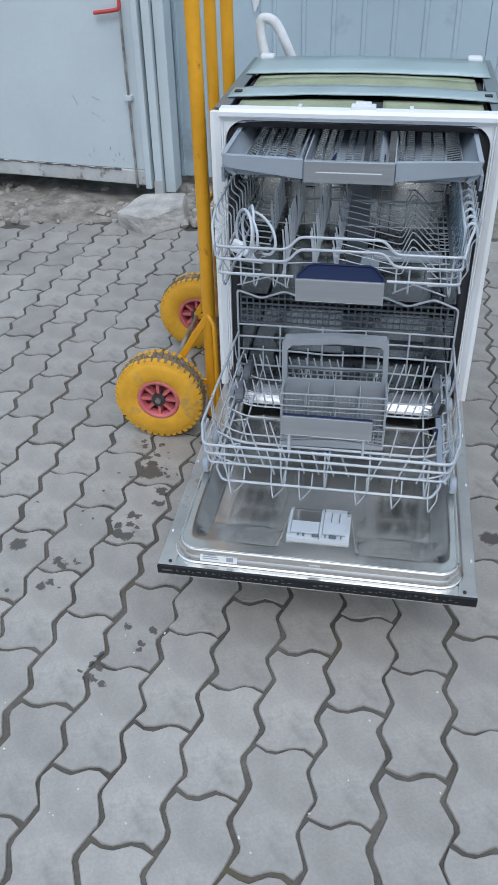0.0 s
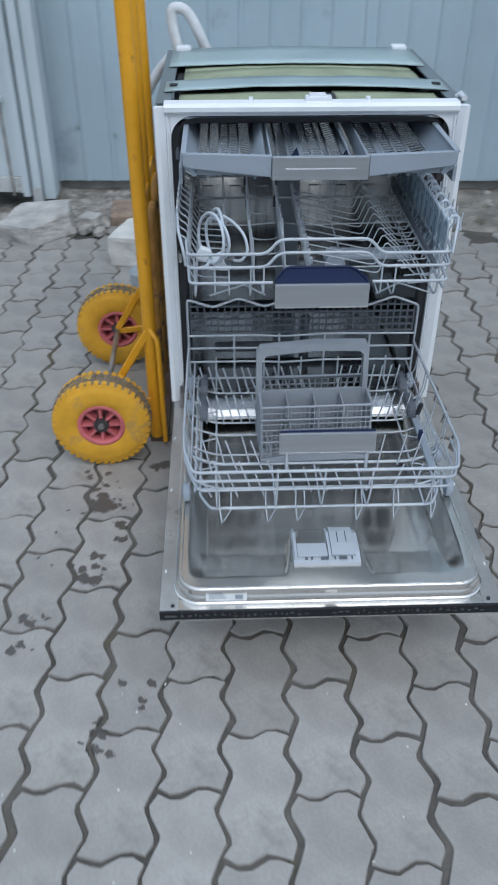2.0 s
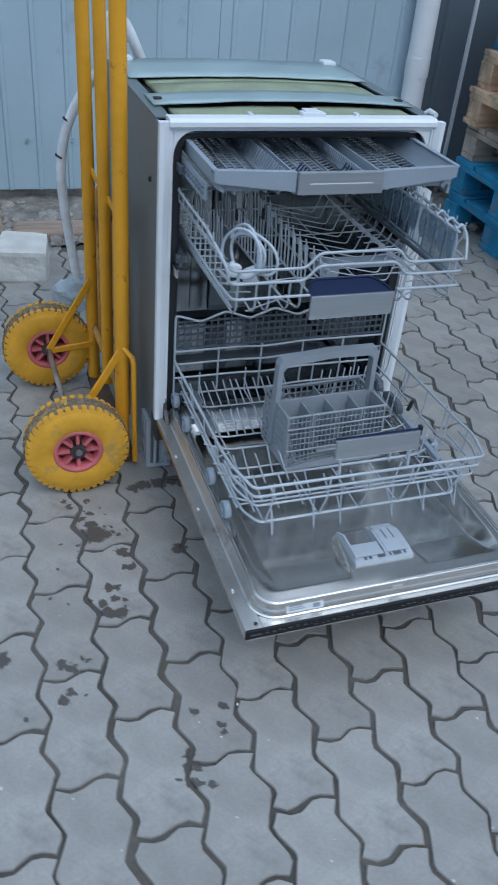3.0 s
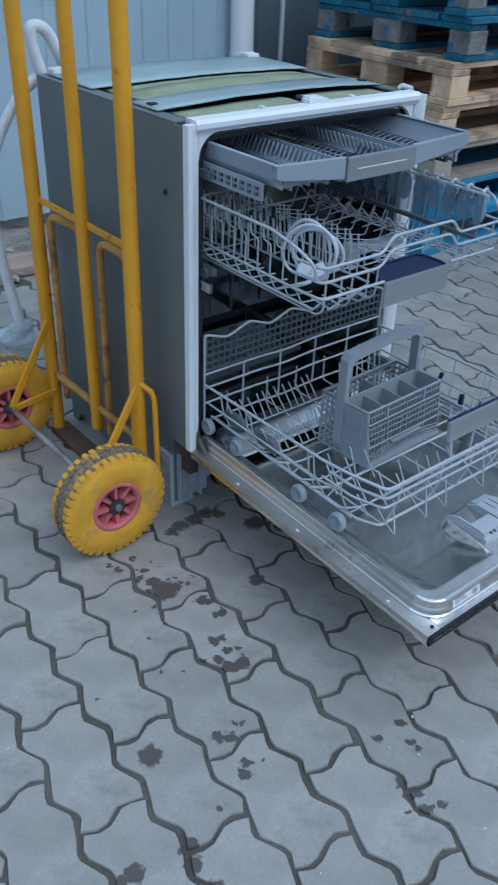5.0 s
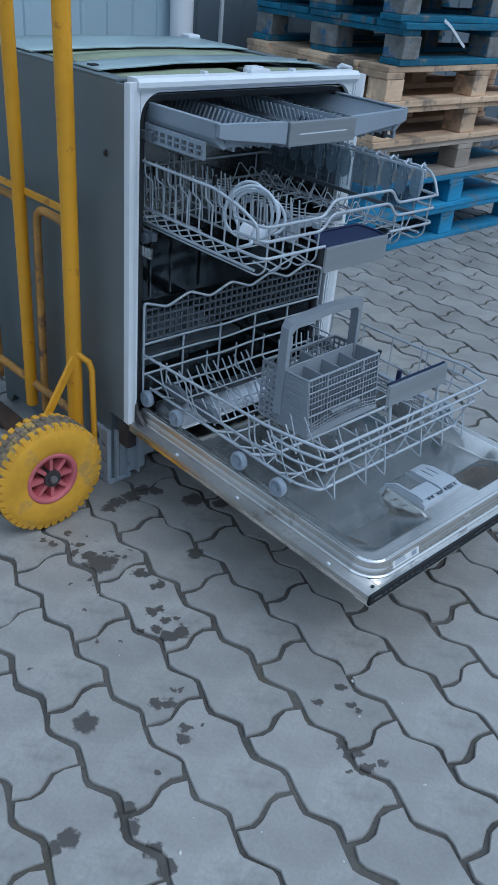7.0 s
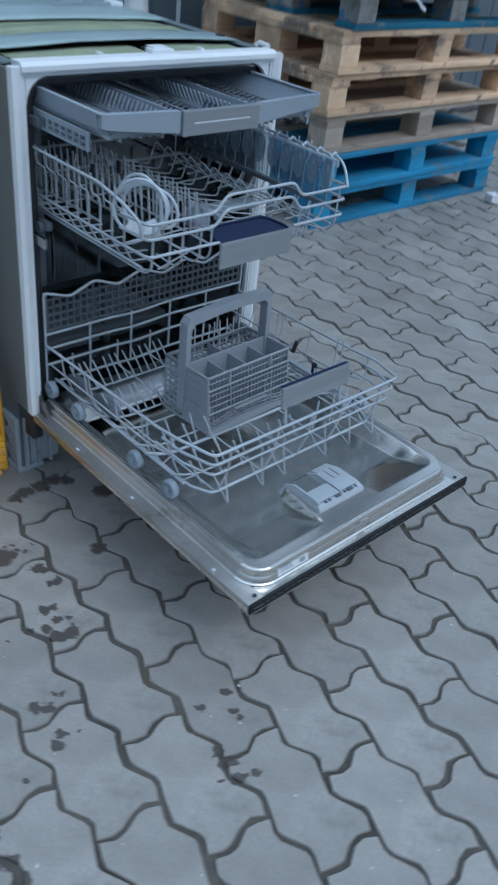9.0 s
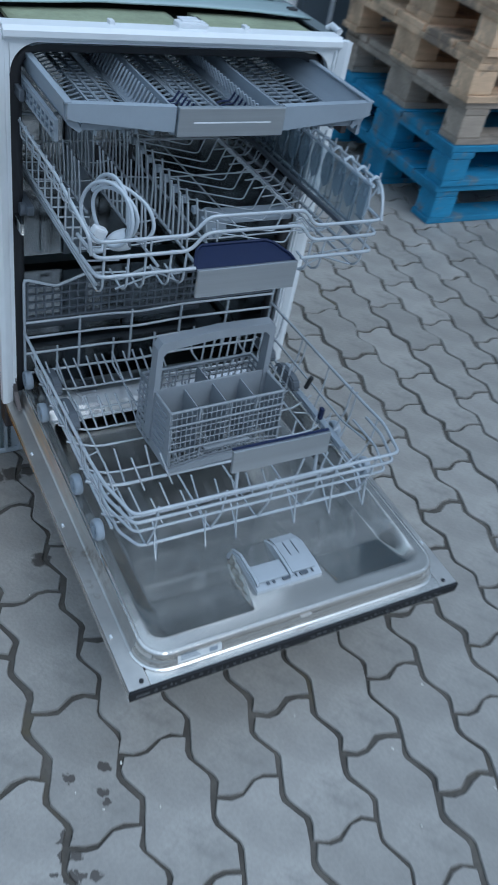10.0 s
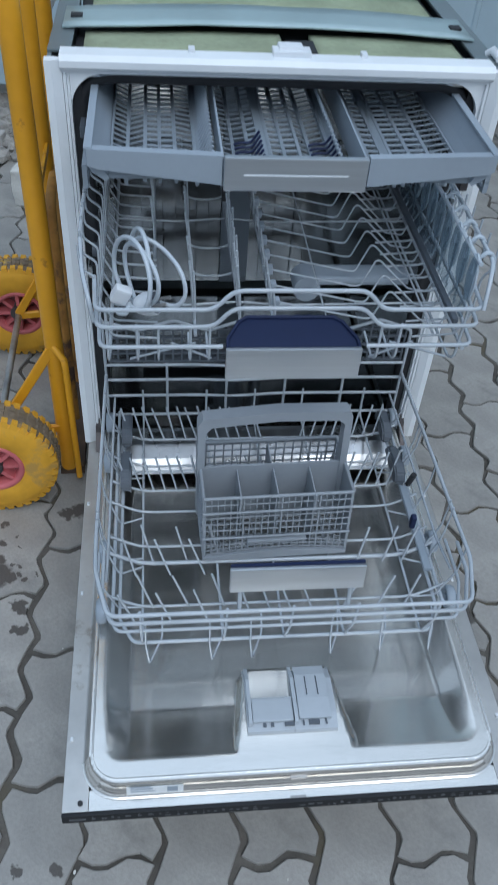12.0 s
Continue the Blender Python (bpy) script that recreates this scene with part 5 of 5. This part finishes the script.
for y, h, lx, ly, xs in ((-0.066, 0.056, -0.018, 0.02, LEFT), (-0.066, 0.056, 0.016, 0.02, RIGHT), (-0.185, 0.056, -0.018, 0.022, LEFT), (-0.185, 0.056, 0.02, 0.022, RIGHT),
                         (-0.352, 0.064, -0.02, 0.014, FRONT[::2]), (-0.327, 0.064, -0.02, 0.014, FRONT[1::2]), (-0.34, 0.064, 0.014, 0.014, [0.125, 0.165, 0.195]),
                         (-0.432, 0.052, -0.02, 0.012, FRONT[::2]), (-0.408, 0.058, -0.022, 0.012, FRONT[1::2]), (-0.42, 0.05, -0.016, 0.012, [-0.045, -0.015, 0.015, 0.045]), (-0.42, 0.052, 0.018, 0.012, [0.09, 0.14, 0.18])):
    tine = mesh_of("tine", tube(B(), [(0, 0, 0), (lx, ly, h)], 0.0018, 6), WIRE)
    for x in xs:
        ob = new("tine", tine)
        ob.parent = lower
        ob.matrix_local = pose(x, y, FZ, random.uniform(-4, 4), random.uniform(-4, 4), 0)
# wavy back grid
pts, n = [], 9
for k in range(n + 1):
    x = -LX + 2 * LX * k / n
    pts.append((x, LB, 0.448 if k % 2 == 0 else 0.427))
pts = bend([(-LX, LB, 0.36), (-LX, LB, 0.446)] + pts[1:-1] + [(LX, LB, 0.427), (LX, LB, 0.36)], 0.008, 2)
part("wavy_wire", tube(B(), pts, 0.003, 6), WIRE, lower)
bm = B()
for k in range(34):
    x = -0.248 + 0.496 * k / 33
    crest = 0.44 - 0.017 * (1 - abs(((x + LX) / (2 * LX) * 9) % 2 - 1))
    box(bm, x - 0.0016, x + 0.0016, LB + 0.002, LB + 0.006, 0.362, crest)
for k in range(5):
    z = 0.362 + 0.016 * k
    box(bm, -0.25, 0.25, LB + 0.001, LB + 0.007, z, z + 0.003)
part("plate_guard", bm, PLASTIC_DARK, lower, "grey plastic lattice guard")
for z in (0.357, 0.325, 0.29, FZ):
    part("back_wire", tube(B(), bend([(-LX, LB, z), (-0.1, LB, z), (-0.04, LB, z - 0.004), (0.05, LB, z + 0.002), (LX, LB, z)], 0.02, 2), 0.0027, 6), WIRE, lower)
for k in range(6):
    x = -LX + 2 * LX * k / 5
    part("back_wire", tube(B(), [(x, LB, 0.36), (x, LB, FZ)], 0.0026, 6), WIRE, lower)
lh = part("handle", box(B(), -0.084, 0.084, -0.489, -0.483, 0.388, 0.427, 0.0015), PLATE, lower, "brushed steel handle plate")
part("handle_edge", box(B(), -0.083, 0.083, -0.4835, -0.4795, 0.4255, 0.429), BLUE, lh, "navy upper edge")
lh.matrix_local = pose(0, -0.486, 0.388, -6, 0, 0) @ pose(0, 0.486, -0.388)
for s in (-1, 1):
    part("handle_arm", tube(B(), [(s * 0.07, -0.481, 0.4), (s * 0.07, -0.484, 0.353)], 0.003, 6), WIRE, lh)

# ---------- cutlery basket ----------
cb = thing("cutlery_basket", M @ pose(0, -0.25, 0, 0, 0, 2.0) @ pose(0, 0.25, 0), "grey plastic cutlery basket with tall handle in the lower rack", "cutlery basket")
X0, X1, Y0, YS, Y1, Z0, Z1 = -0.109, 0.106, -0.314, -0.252, -0.196, 0.252, 0.370


def front_y(z):
    return Y0 - 0.014 * (Z1 - z) / (Z1 - Z0)


front = part("front_wall", tube(B(), [(X0, Y0, Z1), (X1, Y0, Z1)], 0.0026, 6), BASKET, cb)
for k in range(24):
    x = X0 + 0.002 + (X1 - X0 - 0.004) * k / 23
    z0 = Z0 + 0.01 + 0.01 * math.sin(math.pi * k / 23)
    part("upright_bar", tube(B(), [(x, front_y(z0), z0), (x, Y0, Z1)], 0.0011 if k % 6 else 0.0018, 4), BASKET, front)
for z, r in ((0.357, 0.0012), (0.345, 0.0021), (0.333, 0.0012), (0.321, 0.0012), (0.309, 0.0012), (0.297, 0.0021)):
    y = front_y(z) - (0.003 if r > 0.002 else 0)
    part("cross_bar", tube(B(), [(X0 - 0.002, y, z), (X1 + 0.002, y, z)], r, 5), BASKET, front)
for dz in (0.016, 0.023, 0.03):
    pts = [(X0 + (X1 - X0) * k / 10, front_y(Z0 + dz) - 0.0005, Z0 + dz - 0.006 + 0.011 * math.sin(math.pi * k / 10)) for k in range(11)]
    part("cross_bar", tube(B(), pts, 0.0011, 4), BASKET, front)
arch = [(X0 + (X1 - X0) * k / 12, Z0 + 0.006 + 0.010 * math.sin(math.pi * k / 12)) for k in range(13)]
bm = prism(B(), arch + [(X1, Z0), (X0, Z0)], 1, Y0 - 0.0165, Y0 - 0.011)
part("front_foot", bm, BASKET, cb)
for x in (X0 + 0.05, X0 + 0.158):
    part("clip", box(B(), x, x + 0.003, Y0 - 0.006, Y0 - 0.001, 0.345, Z1 + 0.002, 0.001), BASKET, cb)
part("clip", box(B(), -0.045, 0.042, Y0 - 0.0165, Y0 - 0.009, 0.287, 0.292, 0.001), BASKET, cb)
bm = lattice(X0, X1, Z0, Z1 - 0.008, 16, 8, lambda b, u, v, z, w: box(b, u, v, Y1 - 0.001, Y1 + 0.0015, z, w))
tagged(part("back_wall", bm, BASKET, cb, "slotted grey back wall"), kind="stuff")
for x in (X0, X1):
    s = -1 if x < 0 else 1
    pts = [(Y0 - 0.014, Z0), (Y0, Z1), (YS, Z1), (YS, Z0)]
    side = part("side_wall", prism(B(), pts, 0, x - 0.0012, x + 0.0012), BASKET, cb)
    for k in range(7):
        z = Z0 + 0.022 + 0.0135 * k
        part("side_rib", box(B(), x + s * 0.001, x + s * 0.0035, Y0 + 0.008, YS - 0.012, z, z + 0.0035), BASKET, side)
    bm = lattice(YS, Y1, Z0, Z1 - 0.006, 4, 9, lambda b, u, v, z, w: box(b, x - 0.0012, x + 0.0012, u, v, z, w), 0.0045)
    tagged(part("rear_side_wall", bm, BASKET, cb), kind="stuff")
tagged(part("bottom", lattice(X0, X1, Y0 - 0.012, Y1, 16, 10, lambda b, u, v, y, w: box(b, u, v, y, w, Z0, Z0 + 0.003)), BASKET, cb), kind="stuff")
part("spine", box(B(), X0, X1, YS - 0.002, YS + 0.002, Z0, Z1 + 0.002, 0.001), BASKET, cb)
for k in range(1, 4):
    x = X0 + (X1 - X0) * k / 4
    part("divider", box(B(), x - 0.001, x + 0.001, Y0, YS, Z0, Z1 - 0.006), BASKET, cb)
x = X0 + (X1 - X0) * 0.5
part("divider", box(B(), x - 0.001, x + 0.001, YS, Y1, Z0, Z1 - 0.01), BASKET, cb)
part("rim", tube(B(), [(X0, Y0, Z1), (X0, Y1, Z1 - 0.004), (X1, Y1, Z1 - 0.004), (X1, Y0, Z1)], 0.0028, 6), BASKET, cb)
outer = [(X0 - 0.005, Z0 + 0.02), (X0 - 0.005, 0.455), (X0 + 0.002, 0.467), (0.0, 0.475), (X1 - 0.008, 0.472), (X1 - 0.002, 0.462), (X1 + 0.004, Z0 + 0.02)]
inner = [(X1 - 0.006, Z0 + 0.02), (X1 - 0.012, 0.448), (X1 - 0.021, 0.456), (0.0, 0.459), (X0 + 0.015, 0.451), (X0 + 0.006, 0.441), (X0 + 0.006, Z0 + 0.02)]
part("handle", prism(B(), outer + inner, 1, YS - 0.004, YS + 0.016), BASKET, cb)

# ---------- hand truck ----------
truck = thing("hand_truck", pose(-0.354, 0.107, 0, 0, 0, 2) @ pose(0.345, -0.112, 0), "yellow steel hand truck with yellow solid tyres, standing against the dishwasher", "hand truck")
TX = -0.345
for y, r, top in ((0.112, 0.0165, 1.32), (0.295, 0.0138, 1.32), (0.505, 0.0165, 1.32)):
    z0 = 0.016 if y != 0.295 else 0.12
    part("upright", tube(B(), [(TX, y, z0), (TX, y, 0.6), (TX - 0.004, y, top)], r, 12), YELLOW, truck)
part("top_bar", tube(B(), [(TX - 0.004, 0.112, 1.31), (TX - 0.004, 0.505, 1.31)], 0.0145, 10), YELLOW, truck)
part("cross_bar", box(B(), TX + 0.004, TX + 0.010, 0.112, 0.505, 0.598, 0.612, 0.002), YELLOW, truck)
part("cross_bar", tube(B(), [(TX + 0.004, 0.112, 0.175), (TX + 0.004, 0.505, 0.175)], 0.009, 8), RUSTY, truck, "scraped yellow cross tube")
pts = bend([(TX + 0.018, 0.15, 0.11), (TX + 0.018, 0.15, 0.575), (TX + 0.018, 0.262, 0.578), (TX + 0.018, 0.268, 0.11)], 0.035, 5)
part("inner_hoop", tube(B(), pts, 0.0085, 8), RUSTY, truck, "scraped rusty hoop")
pts = bend([(TX + 0.018, 0.33, 0.11), (TX + 0.018, 0.33, 0.578), (TX + 0.018, 0.475, 0.575), (TX + 0.018, 0.475, 0.11)], 0.035, 5)
part("inner_hoop", tube(B(), pts, 0.0085, 8), RUSTY, truck, "scraped rusty hoop")
part("toe_plate", box(B(), TX - 0.018, TX + 0.03, 0.1, 0.515, 0.0, 0.018, 0.002), RUST, truck, "rusty toe plate")
AX, AZ = -0.469, 0.1192


def flat_bar(a, b, w, t):
    a, b = Vector(a), Vector(b)
    d = (b - a).normalized()
    u = d.cross(Vector((0, 1, 0))).normalized()
    bm = B()
    vs = []
    for p in (a, b):
        for q, y in ((-w, -t), (w, -t), (w, t), (-w, t)):
            vs.append(bm.verts.new(p + u * q + Vector((0, y, 0))))
    for f in ((0, 1, 2, 3), (7, 6, 5, 4), (0, 4, 5, 1), (1, 5, 6, 2), (2, 6, 7, 3), (3, 7, 4, 0)):
        bm.faces.new([vs[i] for i in f])
    bmesh.ops.bevel(bm, geom=bm.edges[:], offset=0.002, segments=1, affect="EDGES")
    return bm


for y, yt in ((0.1, 0.102), (0.487, 0.492)):
    part("strut", flat_bar((TX - 0.004, yt, 0.318), (AX, y, AZ + 0.004), 0.009, 0.004), YELLOW, truck)
    part("strut", flat_bar((TX, yt, 0.128), (AX, y, AZ), 0.009, 0.004), YELLOW, truck)
part("gusset_bar", tube(B(), [(TX, 0.1, 0.325), (TX + 0.018, 0.084, 0.306), (TX + 0.02, 0.077, 0.288), (TX + 0.022, 0.074, 0.02)], 0.0065, 6), YELLOW, truck)
part("axle", tube(B(), [(AX, 0.01, AZ), (AX, 0.567, AZ)], 0.0075, 8), AXLE, truck, "bare steel axle")
for cy in (0.037, 0.526):
    c = (AX, cy, AZ)
    bm = ring(B(), [(0.05, -0.029), (0.056, -0.034), (0.07, -0.0362), (0.088, -0.036), (0.1, -0.0325), (0.1065, -0.026), (0.1085, -0.02), (0.1085, 0.02), (0.1065, 0.026), (0.1, 0.0325), (0.088, 0.036), (0.07, 0.0362), (0.056, 0.034), (0.05, 0.029)], c, 56)
    wheel = part("wheel", bm, TYRE, truck, "yellow solid tyre on a red rim")
    bm = ring(B(), [(0.1066, -0.0265), (0.1082, -0.0235), (0.1096, -0.018), (0.1096, 0.018), (0.1082, 0.0235), (0.1066, 0.0265), (0.1, 0.02), (0.1, -0.02)], c, 56)
    part("tread_band", bm, TREAD, wheel, "dusty brown tread")
    bm, edge = B(), B()
    for k in range(40):
        for side in (-1, -0.34, 0.34, 1):
            lug = edge if abs(side) == 1 else bm
            a = (k + (0.5 if abs(side) < 1 else 0) + random.uniform(-0.06, 0.06)) / 40 * math.tau
            ca, sa = math.cos(a), math.sin(a)
            y = side * 0.0225
            hw, hy = (0.0066, 0.0088) if abs(side) == 1 else (0.006, 0.0058)
            r0, r1 = (0.1, 0.1113) if abs(side) == 1 else (0.105, 0.1135)
            vs = []
            for r, sh in ((r0, 1.1), (r1, 0.72)):
                for du, dy in ((-hw, -hy), (hw, -hy), (hw, hy), (-hw, hy)):
                    vs.append(lug.verts.new((c[0] + ca * r - sa * du * sh, c[1] + y + dy * sh, c[2] + sa * r + ca * du * sh)))
            for f in ((0, 1, 2, 3), (7, 6, 5, 4), (0, 4, 5, 1), (1, 5, 6, 2), (2, 6, 7, 3), (3, 7, 4, 0)):
                lug.faces.new([vs[i] for i in f])
    wheel.matrix_local = Matrix.Translation(c) @ Matrix.Diagonal((1.055, 1.0, 1.055, 1.0)) @ Matrix.Translation(-Vector(c))
    tagged(part("shoulder_tread", edge, TYRE, wheel, "yellow edge lugs"), kind="stuff")
    tagged(part("tread", bm, TREAD, wheel, "dusty knobbly tread"), kind="stuff")
    bm = ring(B(), [(0.0435, -0.029), (0.046, -0.034), (0.0525, -0.0345), (0.055, -0.031), (0.055, 0.031), (0.0525, 0.0345), (0.046, 0.034), (0.0435, 0.029)], c, 40)
    part("rim", bm, RIM, wheel, "faded red plastic rim")
    bm = lathe(B(), [(0.005, -0.008), (0.045, -0.008), (0.045, 0.008), (0.005, 0.008)], c, 30)
    part("rim_disc", bm, RIM_DARK, wheel)
    bm = B()
    for k in range(8):
        a = k / 8 * math.tau
        ca, sa = math.cos(a), math.sin(a)
        for side in (-1, 1):
            vs = []
            for r in (0.016, 0.046):
                for du, dy in ((-0.0042, 0.007), (0.0042, 0.007), (0.0035, 0.029), (-0.0035, 0.029)):
                    vs.append(bm.verts.new((c[0] + ca * r - sa * du, c[1] + side * dy, c[2] + sa * r + ca * du)))
            for f in ((0, 1, 2, 3), (7, 6, 5, 4), (0, 4, 5, 1), (1, 5, 6, 2), (2, 6, 7, 3), (3, 7, 4, 0)):
                bm.faces.new([vs[i] for i in f])
    part("spokes", bm, RIM, wheel)
    part("hub", lathe(B(), [(0.017, -0.033), (0.018, -0.03), (0.018, 0.03), (0.017, 0.033)], c, 20), DARK_METAL, wheel, "dark greasy hub")
    part("hub_nut", lathe(B(), [(0.007, -0.039), (0.008, -0.036), (0.008, 0.036), (0.007, 0.039)], c, 8), AXLE, wheel)

# ---------- paving stones ----------
O, CV, HV = Vector((-0.8393, -0.5224)), Vector((0.1125, -0.0040)), Vector((0.0019, 0.11096))
AMP, GAP = 0.0100, 0.0044
WAVE = ((0.0, 0.0), (0.24, -1.0), (0.34, -0.95), (0.66, 0.95), (0.76, 1.0))


def stone_outline(jit):
    """One stone, from its upper left corner, run round counter-clockwise."""
    pts = []
    def at(c, h, dx, dy, gx, gy):
        p = CV * c + HV * h
        pts.append((p.x + dx + gx * GAP, p.y + dy + gy * GAP))
    for half in (0, 1):
        for w, a in WAVE:
            at(0, -half - w, AMP * a, 0, 1, -1 if half + w == 0 else 0)
    for u, a in ((0.0, 0.0), (0.22, -1), (0.38, -0.9), (0.62, 0.9), (0.78, 1)):
        at(u, -2, 0, 0.008 * a, 1 if u == 0 else 0, 1)
    for half in (0, 1):
        for w, a in WAVE:
            at(1, -2 + half + w, -AMP * a, 0, -1, 1 if half + w == 0 else 0)
    for u, a in ((1.0, 0.0), (0.78, 1), (0.62, 0.9), (0.38, -0.9), (0.22, -1)):
        at(u, 0, 0, 0.008 * a, -1 if u == 1 else 0, -1)
    mid = CV * 0.5 - HV
    return [(x - mid.x + random.uniform(-jit, jit), y - mid.y + random.uniform(-jit, jit)) for x, y in pts], mid


def stone_faces(pts):
    k = len(pts)
    top = []
    for i, (x, y) in enumerate(pts):
        (ax, ay), (bx, by) = pts[i - 1], pts[(i + 1) % k]
        n = Vector((-(by - ay), bx - ax))
        n = n.normalized() * 0.0014 if n.length else n
        top.append((x + n.x, y + n.y, 0.0))
    low = [(x, y, -0.0022) for x, y in pts]
    bed_ring = [(x, y, -0.02) for x, y in pts]
    verts = top + low + bed_ring
    faces = [tuple(range(k))]
    for i in range(k):
        j = (i + 1) % k
        faces += [(k + i, k + j, j, i), (2 * k + i, 2 * k + j, k + j, k + i)]
    return verts, faces


VARIANTS = []
for k in range(10):
    outline, MID = stone_outline(0.0021)
    v, f = stone_faces(outline)
    me = bpy.data.meshes.new("paving_stone")
    me.from_pydata(v, [], f)
    me.materials.append(PAVING)
    VARIANTS.append((me, v, f))
far_v, far_f, made = [], [], 0
for c in range(-22, 47):
    for r in range(-24, 22):
        if (c + r) % 2:
            continue
        p = O + CV * c + HV * r + MID
        x, y = p.x, p.y
        if y > 1.53 + 0.06 * math.sin(x * 5) or x > 4.2 or x < -3.0 or y < -2.8:
            continue
        me, v, f = random.choice(VARIANTS)
        dz, tx, ty = random.uniform(-0.0015, 0.0008), random.uniform(-0.5, 0.5), random.uniform(-0.4, 0.4)
        m = pose(x + random.uniform(-0.002, 0.002), y + random.uniform(-0.002, 0.002), dz, tx, ty, random.uniform(-0.9, 0.9))
        if -1.1 < x < 1.05 and -1.35 < y < 1.5 and made < 300:
            ob = new("paving_stone", me)
            ob.parent = bed
            ob.matrix_local = m
            made += 1
        else:
            k = len(far_v)
            far_v += [tuple(m @ Vector(q)) for q in v]
            far_f += [tuple(i + k for i in q) for q in f]
me = bpy.data.meshes.new("far_paving_stones")
me.from_pydata(far_v, [], far_f)
me.materials.append(PAVING)
far = new("far_paving_stones", me)
far.parent = bed
tagged(far, kind="stuff")
